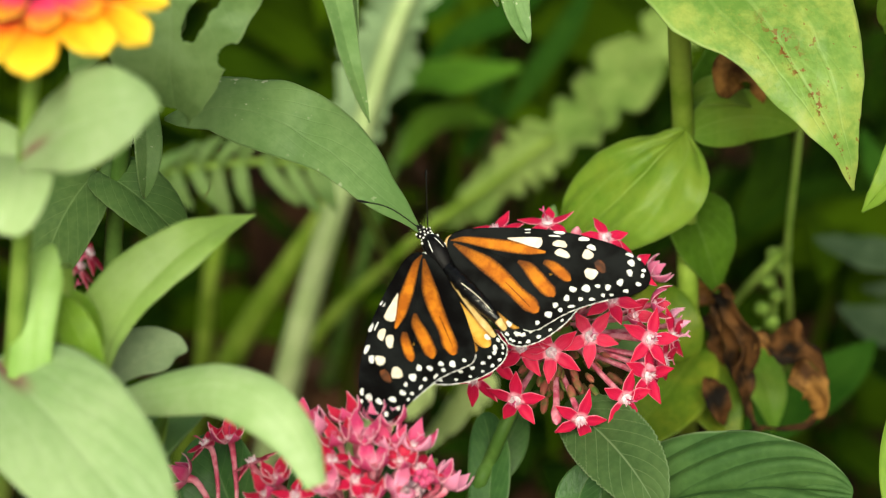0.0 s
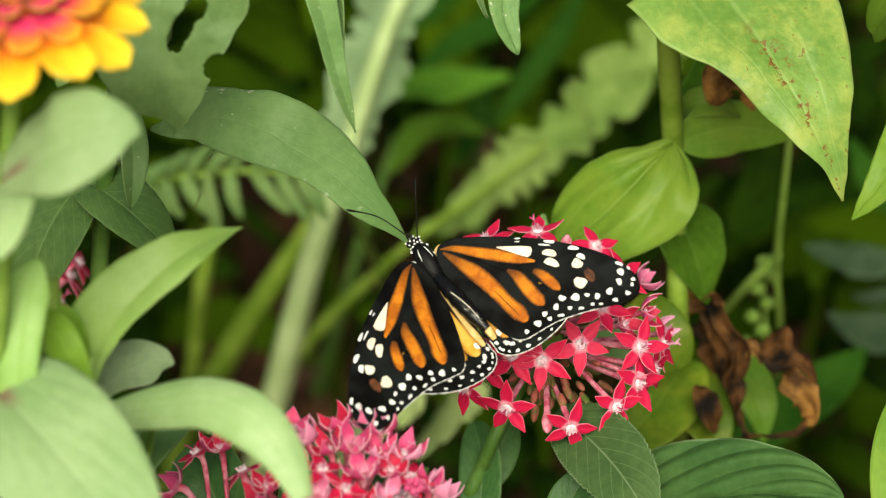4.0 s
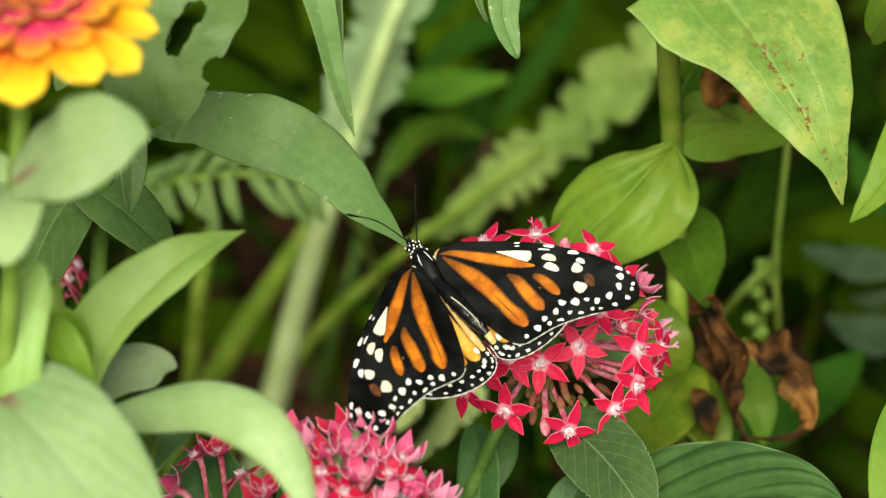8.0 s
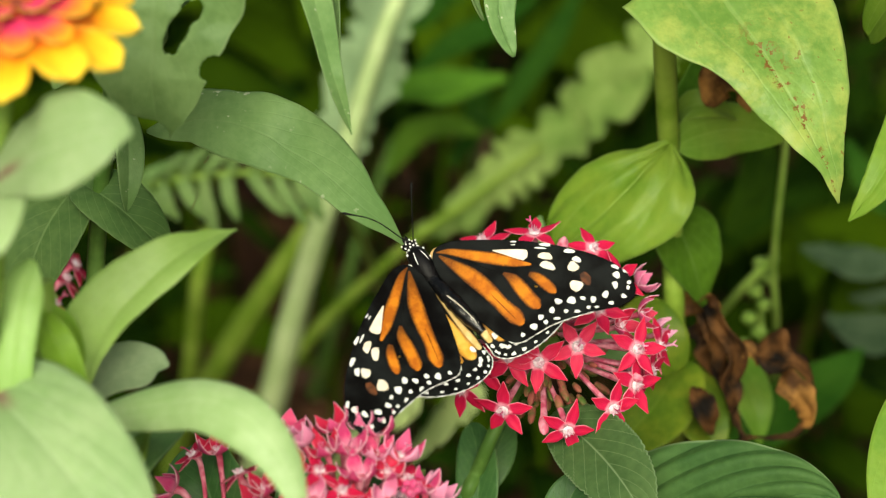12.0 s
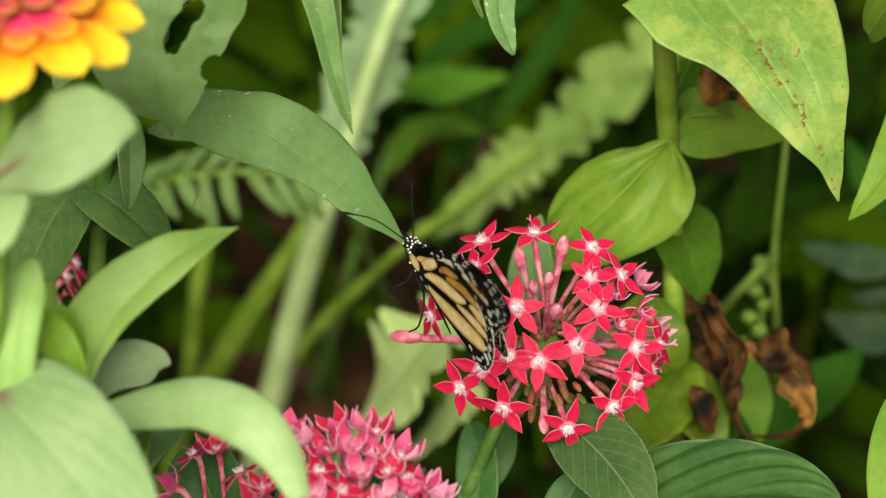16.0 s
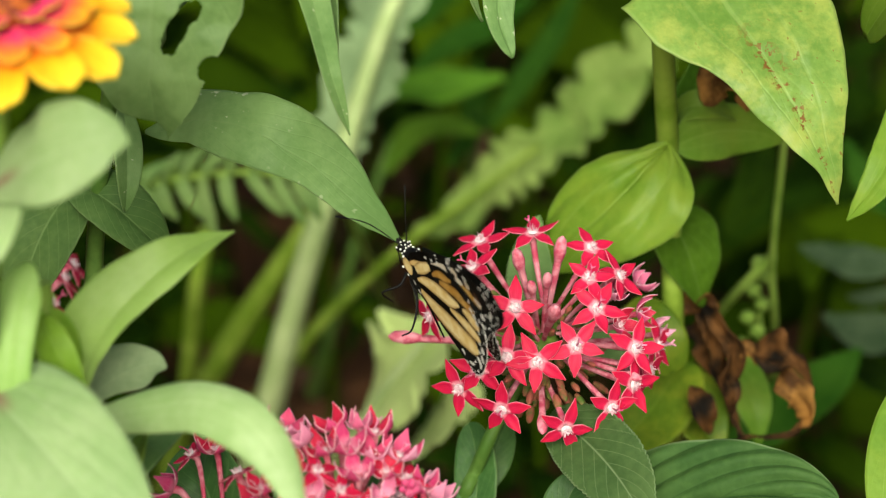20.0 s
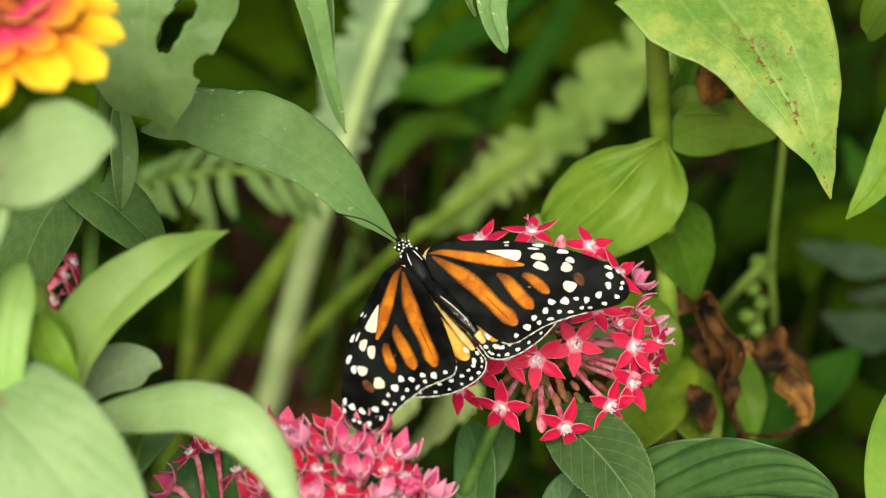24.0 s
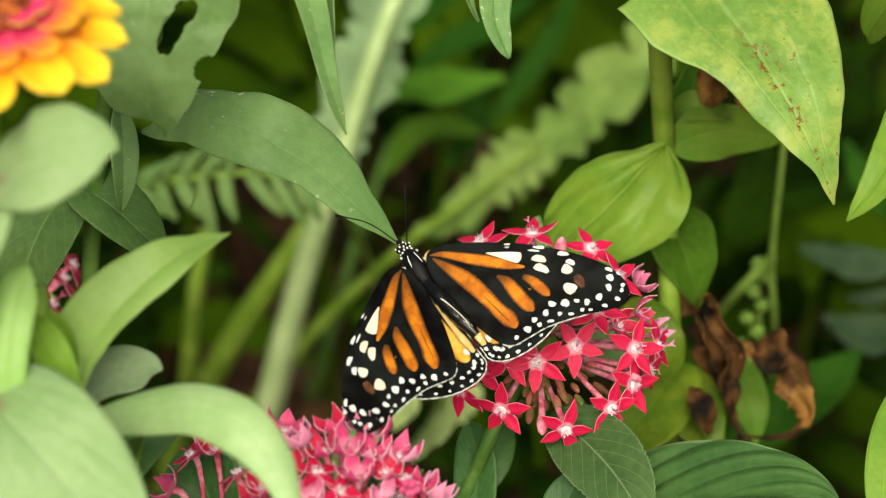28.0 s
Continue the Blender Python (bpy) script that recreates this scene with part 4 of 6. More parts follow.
def style_mesh(name):
    s = Shape()
    s.tube([(0, 0, 0), (0.0004, 0, 0.002), (0.001, 0.0002, 0.0034)], 0.00022, 5)
    s.tube([(0.001, 0.0002, 0.0034), (0.0018, 0.0008, 0.0042)], (0.0003, 0.0002), 5)
    s.tube([(0.001, 0.0002, 0.0034), (0.0012, -0.0008, 0.0043)], (0.0003, 0.0002), 5)
    return s.mesh(name, [floret_pink])


def turn_to(axis, spin):
    q = Vector(unit(axis)).to_track_quat("Z", "Y")
    return q.to_matrix().to_4x4() @ Matrix.Rotation(spin, 4, "Z")


OPEN_STARS = [star_mesh("open_star", 0.06, [floret_red, floret_back], seed=k) for k in range(4)]
CUP_STARS = [star_mesh("cupped_star", 0.85, [floret_cup, floret_pink], seed=10 + k, width=0.0043) for k in range(4)]
PINK_STARS = [star_mesh("pink_star", 0.9, [floret_pink, floret_pink], seed=20 + k, length=0.0062, width=0.004) for k in range(3)]
THROATS = [throat_mesh("throat", k) for k in range(3)]
STYLE = style_mesh("style")


def put_child(name, mesh, parent, m, label=""):
    ob = new(name, mesh)
    ob.parent = parent
    ob.matrix_basis = m
    return tagged(ob, label)


def floret(t, centre, at, axis, kind, k, size=1.0, slack=0.0, petal=None):
    """One star with its throat and its tube down to the head's centre."""
    rng = random.Random(k * 7 + 1)
    o = np.array(t["spot"][:])
    star = {"open": OPEN_STARS, "cup": CUP_STARS, "pink": PINK_STARS}[kind]
    spin = turn_to(axis, rng.uniform(0, 6.28))
    if petal is not None:
        z = unit(axis)
        x = math.cos(radians(petal)) * RIGHT + math.sin(radians(petal)) * RISE
        x = unit(x - np.dot(x, z) * z)
        spin = Matrix(np.stack([x, np.cross(z, x), z], 1).tolist()).to_4x4()
    m = Matrix.Translation(at - o) @ spin @ Matrix.Scale(size, 4)
    ob = put_child("floret", star[k % len(star)], t, m)
    if kind != "pink":
        put_child("throat", THROATS[k % 3], ob, Matrix.Scale(1.0 if kind == "open" else 0.7, 4), "white downy throat")
    if k % 2:
        put_child("style", STYLE, ob, Matrix.Identity(4))
    s = Shape()
    root = centre + 0.25 * (at - centre) + np.array([rng.uniform(-1, 1) for _ in range(3)]) * 0.002
    ax = unit(axis)
    line = smooth_path([root, 0.5 * (root + at) - ax * 0.003 + slack * RISE, at - ax * 0.003, at - ax * 0.0002], 9)
    s.tube(line, np.array([0.0006, 0.0006, 0.00065, 0.0007, 0.0008, 0.0009, 0.001, 0.0011, 0.0013]) * size, 8)
    part("tube", s, tube_pink, t)


def bud(t, centre, at, k, size=1.0, green=False):
    s = Shape()
    d = unit(at - centre)
    root = centre + 0.25 * (at - centre)
    if not green:
        s.tube([root, 0.5 * (root + at), at], (0.0006 * size, 0.0008 * size, 0.001 * size), 7)
    ref = unit(np.cross(d, RIGHT + 0.1))
    s.tube([at, at + d * 0.001 * size, at + d * 0.0032 * size, at + d * 0.006 * size, at + d * 0.0072 * size], np.array([0.001, 0.0013, 0.0017, 0.0013, 0.0004]) * size, 8)
    part("bud", s, bud_green if green else tube_pink, t)


def build_main_flower():
    t = thing("star_flower_plant", (0.0055, 0.0077, 0.3886), "plant with round head of crimson star-shaped flowers with white throats", "flower")
    c = np.array((0.0264, 0.0144, 0.4502))
    stem(t, [(-0.0189, 0.2294, 0.1327), (0.0025, 0.0254, 0.3792), (0.0099, 0.0068, 0.4171), (0.0162, 0.0098, 0.4322), (0.0237, 0.0119, 0.4458)], 0.0022, 0.0016, stem_dark, n=30)
    radius = 0.0305
    # across, up and toward from the head's centre, the way that the star faces, and the way that one petal points
    faces = ((-0.0159, 0.0276, -0.0004, -0.25, 0.85, 0.5, 126), (-0.0024, 0.0297, 0.0063, -0.05, 0.9, 0.5, 150), (0.0126, 0.0258, 0.0103, 0.2, 0.55, 0.8, 95), (0.0114, 0.0182, 0.0216, 0.1, 0.5, 0.85, 75),
             (0.0196, 0.0186, 0.0142, 0.7, 0.35, 0.6, 100), (0.0131, 0.0105, 0.0254, 0.15, 0.35, 0.9, 65), (-0.0075, 0.0106, 0.0276, -0.1, 0.1, 1, 85), (0.0075, 0.0012, 0.0295, 0.05, 0.05, 1, 55),
             (-0.0022, -0.0027, 0.0303, -0.05, -0.05, 1, 115), (0.0232, 0.0001, 0.0198, 0.35, 0, 0.9, 80), (-0.0096, -0.0017, 0.0289, -0.3, -0.1, 0.95, 80), (-0.0166, -0.0052, 0.0250, -0.3, -0.3, 0.9, 170),
             (-0.0215, -0.0101, 0.0191, -0.45, -0.35, 0.85, 110), (-0.0109, -0.0151, 0.0242, -0.25, -0.5, 0.85, 88), (0.0054, -0.0202, 0.0222, 0.15, -0.6, 0.8, 75), (0.0170, -0.0149, 0.0205, 0.4, -0.35, 0.85, 90),
             (0.0229, -0.0090, 0.0180, 0.65, -0.15, 0.75, 85), (0.0306, 0.0000, -0.0000, 0.85, 0, 0.5, 20), (-0.0292, 0.0077, 0.0005, -0.8, -0.2, 0.5, 170), (-0.0181, 0.0207, 0.0092, -0.5, 0.6, 0.5, 160),
             (0.0277, -0.0060, 0.0074, 0.8, -0.25, 0.5, -40))
    for k, (x, y, depth, ax, ay, az, petal) in enumerate(faces):
        at = c + x * RIGHT + y * RISE + depth * TOWARD
        floret(t, c, at, unit(ax * RIGHT + ay * RISE + az * TOWARD), "open", k, 1.0 if k not in (2, 3, 4) else 0.92, petal=petal)
    for k, (x, y, depth, ax, ay, az) in enumerate(((0.0253, 0.0086, 0.0057, 0.85, 0.2, 0.4), (0.0196, 0.0059, 0.0136, 0.6, 0.2, 0.6), (0.0310, 0.0032, -0.0092, 0.85, 0.3, 0.3), (0.0176, 0.0145, 0.0112, 0.5, 0.5, 0.5), (0.0215, -0.0050, 0.0121, 0.6, -0.2, 0.5), (0.0255, 0.0164, -0.0057, 0.8, 0.5, 0.3))):
        at = c + x * RIGHT + y * RISE + depth * TOWARD
        floret(t, c, at, unit(ax * RIGHT + ay * RISE + az * TOWARD), "pink" if k % 3 == 2 else "cup", k + 31, 0.8)
    for k, (x, y, depth, size) in enumerate(((-0.0319, 0.0018, -0.0079, 1.15), (-0.0057, 0.0199, 0.0164, 1.0), (0.0037, 0.0222, 0.0146, 1.05), (0.0019, 0.0083, 0.0233, 1.1), (-0.0005, -0.0168, 0.0194, 0.9), (-0.0030, 0.0140, 0.0210, 0.8), (0.0006, 0.0157, 0.0202, 0.8), (0.0202, -0.0063, 0.0160, 0.8))):
        bud(t, c, c + x * RIGHT + y * RISE + depth * TOWARD, k, size)
    rng = random.Random(11)
    for k in range(70):
        d = unit(np.array([rng.gauss(0, 1) for _ in range(3)]) + 1.1 * TOWARD - 0.5 * RISE)
        bud(t, c, c + d * rng.uniform(0.010, 0.019), k, rng.uniform(0.45, 0.75), True)
    for k in range(14):
        d = unit(np.array([rng.gauss(0, 1) for _ in range(3)]) + 0.5 * RISE)
        s = Shape()
        s.tube([c + d * 0.003, c + d * 0.012], (0.0008, 0.0006), 6)
        part("pedicel", s, stem_green, t)
    s = Shape()
    s.lump(c, (0.0048, 0.0045, 0.004), seg=12, rings=8, rough=0.2)
    part("receptacle", s, stem_green, t)
    # leaves under the head
    leaf(t, downy_leaf, (0.0289, 0.0012, 0.4374), (0.0415, -0.023, 0.4394), (0.0504, -0.044, 0.4351), 0.0201, (-0.259, -0.532, 0.806), early=0.6, late=0.7, fold=0.22, ribs=8, rib_depth=0.00045, slope=0.8, teeth=34, tooth=0.07, n=140, m=25, label="dull green downy leaf with pale midrib")
    leaf(t, dark_leaf, (0.0076, -0.0107, 0.3969), (0.0099, 0.0053, 0.4145), (0.0077, 0.0168, 0.4244), 0.0116, (-0.365, -0.699, 0.615), early=0.6, late=0.6, fold=0.2)
    leaf(t, dark_leaf, (0.0092, 0.0088, 0.4065), (0.0146, 0.0173, 0.4153), (0.0185, 0.026, 0.4204), 0.0105, (0.282, -0.721, 0.633), fold=0.3)
    leaf(t, ribbed_leaf, (0.0259, -0.0125, 0.4037), (0.062, -0.0247, 0.4285), (0.0984, -0.0347, 0.4352), 0.0312, (0.018, -0.584, 0.811), early=0.6, late=0.62, fold=0.12, ribs=5, rib_depth=0.0017, slope=1.2, n=180, m=61, curl=0.12, label="deep-veined green leaf")
    leaf(t, dark_leaf, (0.033, -0.015, 0.4093), (0.0329, -0.0115, 0.4193), (0.0403, -0.0055, 0.4258), 0.0117, (-0.092, -0.616, 0.783))
    leaf(t, grey_leaf, (0.0271, 0.0441, 0.4416), (0.025, 0.0545, 0.4498), (0.0275, 0.0663, 0.4601), 0.0132, (-0.195, -0.796, 0.572), fold=0.3, early=0.5)
    leaf(t, grey_leaf, (0.0335, 0.0421, 0.4283), (0.045, 0.0521, 0.4256), (0.0545, 0.0498, 0.4215), 0.0140, (0.095, -0.683, 0.724), fold=0.2)


def build_near_flower():
    t = thing("star_flower_plant", (-0.0273, -0.0144, 0.3904), "plant with fading crowded head of pink and crimson star flowers", "flower")
    c = np.array((-0.0236, -0.0541, 0.4376))
    stem(t, [(-0.0479, 0.1696, 0.129), (-0.0273, -0.021, 0.3789), (-0.0237, -0.0527, 0.434)], 0.0026, 0.002)
    at_list = ((-0.0362, 0.0213), (-0.0407, 0.013), (-0.0304, 0.0225), (-0.0239, 0.0179), (-0.0128, 0.0282), (-0.0084, 0.0251), (-0.0046, 0.0195), (-0.0012, 0.0289), (0.0018, 0.0245), (0.0047, 0.0289), (0.0083, 0.0278), (0.0083, 0.0232), (0.0007, 0.0153),
               (-0.0058, 0.0137), (0.0141, 0.0225), (0.0158, 0.0174), (0.0113, 0.0192), (0.0195, 0.0146), (0.0221, 0.0132), (-0.0111, 0.0199), (-0.0176, 0.0153), (0.0047, 0.0186), (-0.0032, 0.0238), (-0.0203, 0.0113), (-0.013, 0.0113), (0.0113, 0.0129), (0.0041, 0.0113))
    for k, (x, y) in enumerate(at_list):
        flat = math.hypot(x, y * 0.9)
        depth = max(0.0, math.sqrt(max(0.031 ** 2 - flat ** 2, 0))) * 0.9 if flat < 0.031 else -0.002
        at = c + x * RIGHT + y * RISE + depth * TOWARD
        jit = random.Random(k + 50)
        axis = unit(unit(at - c) + 0.12 * TOWARD + 0.6 * RISE + 0.55 * np.array([jit.uniform(-1, 1) for _ in range(3)]))
        kind = "pink" if k % 4 == 1 or k in (8, 18) else ("cup" if k % 3 else "open")
        floret(t, c if k > 2 else np.array((-0.0543, -0.0534, 0.4328)), at, axis, kind, k + 3, jit.uniform(0.72, 0.96))
    rng = random.Random(5)
    for k in range(24):
        d = unit(np.array([rng.gauss(0, 1) for _ in range(3)]) + 0.7 * RISE + 0.4 * TOWARD)
        bud(t, c, c + d * rng.uniform(0.012, 0.024), k, rng.uniform(0.6, 0.95), k % 3 > 0)
    for k in range(6):
        d = unit(np.array([rng.gauss(0, 1), rng.gauss(0, 1), rng.gauss(0, 0.4)]) * 0.25 + TOWARD)
        s = Shape()
        o = np.array((-0.0109, -0.0684, 0.4609)) + 0.004 * np.array([rng.uniform(-1, 1), 0, rng.uniform(-1, 1)])
        for j in range(7):
            s.lump(o + 0.0016 * np.array([rng.uniform(-1, 1), rng.uniform(-1, 1), rng.uniform(-1, 1)]), (0.0009, 0.0009, 0.0009), seg=6, rings=5)
        part("seed_pod", s, stamen_brown if k % 2 else floret_pink, t)
    leaf(t, dark_leaf, (-0.0494, -0.042, 0.4225), (-0.0563, -0.0402, 0.4417), (-0.0605, -0.0274, 0.4479), 0.0206, (-0.188, -0.674, 0.715), early=0.5, late=0.6, ribs=9, slope=0.8, rib_depth=0.0005)
    leaf(t, dark_leaf, (-0.0199, -0.0405, 0.4351), (-0.0187, -0.0316, 0.4406), (-0.0183, -0.0195, 0.4416), 0.0125, (0.099, -0.808, 0.581), fold=0.2)
    leaf(t, dark_leaf, (-0.0396, -0.0386, 0.4285), (-0.0346, -0.0241, 0.4336), (-0.0322, -0.0109, 0.4365), 0.0112, (0, -0.812, 0.584))
    # a few red stars deep among the leaves
    q = thing("star_flower_plant", (-0.1231, 0.1115, 0.3285), "crimson star flowers half hidden among leaves", "flower")
    cc = np.array((-0.1085, 0.06, 0.4392))
    stem(q, [(-0.1791, 0.3187, 0.0874), (-0.1285, 0.1205, 0.3441), (-0.1085, 0.0592, 0.4379)], 0.002, 0.0016)
    for k, (x, y, d) in enumerate(((0.004, 0.004, 0.0), (0.001, -0.003, 0.002), (0.006, 0.008, -0.003))):
        at = cc + x * RIGHT + y * RISE + d * TOWARD
        floret(q, cc + np.array((-0.008, 0.0, -0.01)), at, RIGHT * 0.8 + RISE * 0.6 + TOWARD * 0.2, "open", k + 2)


# ---- zinnia in bloom ----
def build_zinnia():
    t = thing("zinnia_bloom", (-0.0975, -0.0839, 0.4699), "zinnia with yellow petals, red at their base, on green stem", "flower")
    o = np.array((-0.0834, -0.0829, 0.5918))
    up = unit((0.02, -0.135, 0.991))
    side = unit(np.cross(up, RIGHT))
    ahead = np.cross(up, RIGHT)
    stem(t, [(-0.1519, 0.0755, 0.2662), (-0.1, -0.0839, 0.4699), (-0.0927, -0.0953, 0.5103), (-0.0873, -0.0942, 0.5481), (-0.0848, -0.0899, 0.5717), o - up * 0.006], 0.0022, 0.0019, n=40)
    base = np.stack([RIGHT, ahead, up])
    for ring, (count, long, wide, rise, lift) in enumerate(((13, 0.0242, 0.0105, -0.05, -0.0012), (13, 0.0150, 0.0068, 0.04, 0.0010), (10, 0.0095, 0.005, 0.2, 0.0026))):
        rng = random.Random(30 + ring)
        for k in range(count):
            a = 2 * math.pi * (k + 0.3 * ring + rng.uniform(-0.1, 0.1)) / count
            n, m = 14, 9
            p = np.zeros((n, m, 3))
            el, ln = rise + rng.uniform(-0.08, 0.08), long * rng.uniform(0.93, 1.06)
            for i in range(n):
                f = i / (n - 1)
                w = 0.5 * wide * (0.3 + 0.7 * math.sin(math.pi * 0.5 * min(1, f * 1.5))) * (1 - max(0, (f - 0.72) / 0.28) ** 2.4) ** 0.5 + 0.0001
                for j in range(m):
                    cc = j / (m - 1) * 2 - 1
                    x = 0.004 + ln * f - 0.0006 * (f > 0.95) * (1 - abs(cc))
                    z = lift + x * math.sin(el) - 0.16 * ln * f * f * (0.7 - 0.5 * ring) + 0.18 * w * cc * cc + 0.0002 * math.sin(9 * cc)
                    q = np.array((x * math.cos(el) * math.cos(a) - cc * w * math.sin(a), x * math.cos(el) * math.sin(a) + cc * w * math.cos(a), z))
                    p[i, j] = o + q @ base
            s = Shape()
            s.grid(p, thick=0.0004, top=0, under=1)
            part("petal", s, [(ray_petal, ray_mid, ray_inner)[ring], ray_back], t)
    s = Shape()
    s.lump(o + up * 0.003, (0.0085, 0.0085, 0.0050), axes=base, seg=18, rings=12, rough=0.12)
    disc = part("disc", s, disc_dark, t, "dark red cone at the flower's centre")
    rng = random.Random(8)
    for k in range(24):
        a, r = rng.uniform(0, 6.28), rng.uniform(0.003, 0.0092)
        s = Shape()
        q = o + up * (0.0095 - r * 0.35) + r * (math.cos(a) * RIGHT + math.sin(a) * ahead)
        for j in range(5):
            b = j * 1.2566
            d = math.cos(b) * RIGHT + math.sin(b) * ahead
            s.tube([q, q + d * 0.0010 + up * 0.0008, q + d * 0.0019 + up * 0.0006], (0.0004, 0.0006, 0.0001), 5)
        part("disc_floret", s, disc_gold, disc)
    s = Shape()
    for j in range(16):
        a = j * 0.3927
        d = math.cos(a) * RIGHT + math.sin(a) * ahead
        leaf_shape(o - up * 0.008 + d * 0.002, o - up * 0.005 + d * 0.006, o - up * 0.0005 + d * 0.008, 0.004, d - up * 0.3, n=7, m=5, shape=s)
    part("bract_cup", s, stem_green, t)
    blade(t, stained_leaf, ((-0.0857, -0.1007, 0.5608, 0.0048, 0.0029), (-0.0805, -0.1042, 0.5661, 0.0104, 0.0059), (-0.0741, -0.1077, 0.5713, 0.0121, 0.0091), (-0.0660, -0.1086, 0.5753, 0.0104, 0.0076), (-0.0605, -0.1081, 0.5762, 0.0060, 0.0051), (-0.0566, -0.1082, 0.5759, 0.0002, 0.0002)), (0.16, -0.58, 0.80), fold=0.06, curl=0.16, n=56, m=25, wave=0.05, label="broad soft pale green leaf")
    leaf(t, pale_leaf, (-0.0883, -0.0882, 0.5546), (-0.0868, -0.1082, 0.5579), (-0.0879, -0.117, 0.5527), 0.0169, (-0.089, -0.549, 0.831), early=0.4, late=0.4)
    leaf(t, pale_leaf, (-0.088, -0.0876, 0.5536), (-0.0987, -0.082, 0.5533), (-0.1125, -0.0726, 0.5496), 0.0129, (0, -0.485, 0.874), early=0.4, late=0.4)
    return t


def build_low_leaves():
    t = thing("zinnia_plant", (-0.0977, -0.0568, 0.437), "young zinnia plant with large light green leaves", "plant")
    stem(t, [(-0.1546, 0.1424, 0.1819), (-0.0931, -0.0676, 0.4581), (-0.0854, -0.0755, 0.4945), (-0.0852, -0.071, 0.5123), (-0.0855, -0.0691, 0.5197)], 0.0030, 0.0024)
    # upright pointed leaf
    blade(t, fresh_leaf, ((-0.0779, -0.0758, 0.4940, 0.0054, 0.0008), (-0.0745, -0.0722, 0.5042, 0.0097, 0.0027), (-0.0674, -0.0690, 0.5139, 0.0096, 0.0041), (-0.0577, -0.0626, 0.5209, 0.0062, 0.0049), (-0.0508, -0.0552, 0.5217, 0.0027, 0.0027), (-0.0447, -0.0488, 0.5208, 0.0001, 0.0001)), (-0.10, -0.66, 0.74), fold=0.34, curl=0.15, n=60, m=25, wave=0.05, crumple=0.0005, label="upright pointed light green leaf")
    # arching leaf
    blade(t, pale_leaf, ((-0.0735, -0.0823, 0.4928, 0.0027, 0.0032), (-0.0612, -0.0894, 0.5004, 0.0051, 0.0053), (-0.0493, -0.0972, 0.5070, 0.0054, 0.0064), (-0.0394, -0.1039, 0.5073, 0.0054, 0.0067), (-0.0322, -0.1096, 0.5015, 0.0042, 0.0049), (-0.0280, -0.1159, 0.4945, 0.0018, 0.0023)), (0.06, -0.62, 0.78), fold=0.08, curl=0.34, n=60, m=25, wave=0.06, label="arching light green leaf bent over at its tip")
    # broad low leaf with a purple base
    leaf(t, stained_leaf, (-0.0979, -0.0906, 0.5084), (-0.0787, -0.1186, 0.5098), (-0.0578, -0.139, 0.4946), 0.0301, (0.044, -0.517, 0.855), early=0.4, late=0.5, fold=0.1, curl=0.1, ribs=5, rib_depth=0.0004, slope=1.4, n=50, m=25, label="broad low leaf with purple-stained base")
    blade(t, lush_leaf, ((-0.0770, -0.0890, 0.5012, 0.0049, 0.0036), (-0.0794, -0.0850, 0.5080, 0.0051, 0.0041), (-0.0821, -0.0820, 0.5133, 0.0041, 0.0041), (-0.0840, -0.0796, 0.5175, 0.0015, 0.0017)), (0.1, -0.66, 0.74), fold=0.35, n=40, m=17, wave=0.04)
    blade(t, fresh_leaf, ((-0.0886, -0.1015, 0.5095, 0.0047, 0.0040), (-0.0881, -0.0971, 0.5172, 0.0050, 0.0043), (-0.0874, -0.0930, 0.5243, 0.0054, 0.0047), (-0.0860, -0.0897, 0.5299, 0.0047, 0.0045), (-0.0843, -0.0878, 0.5333, 0.0024, 0.0024), (-0.0831, -0.0872, 0.5343, 0.0005, 0.0005)), (-0.12, -0.80, 0.58), fold=0.2, curl=0.35, n=44, m=19, wave=0.05, crumple=0.0006)
    leaf(t, mid_leaf, (-0.0849, -0.0713, 0.4917), (-0.0831, -0.0731, 0.5048), (-0.0843, -0.0718, 0.5149), 0.0118, (0.286, -0.778, 0.559), early=0.4, late=0.5, fold=0.4)
    blade(t, silver_leaf, ((-0.0794, -0.0644, 0.4838, 0.0010, 0.0010), (-0.0738, -0.0617, 0.4885, 0.0074, 0.0033), (-0.0682, -0.0601, 0.4912, 0.0069, 0.0051), (-0.0636, -0.0594, 0.4924, 0.0036, 0.0038), (-0.0604, -0.0598, 0.4918, 0.0004, 0.0004)), (-0.05, -0.58, 0.81), fold=0.08, n=44, m=19, wave=0.06, label="silvery green leaf")
    leaf(t, grey_leaf, (-0.0736, -0.0751, 0.4652), (-0.0665, -0.0694, 0.4751), (-0.0592, -0.0584, 0.4742), 0.0115, (-0.268, -0.596, 0.757), early=0.5, late=0.5, fold=0.25)
    leaf(t, mid_leaf, (-0.0717, -0.0852, 0.4678), (-0.0679, -0.0802, 0.4765), (-0.0653, -0.0671, 0.479), 0.0076, (-0.507, -0.647, 0.569), early=0.5, late=0.5, fold=0.3)
    return t


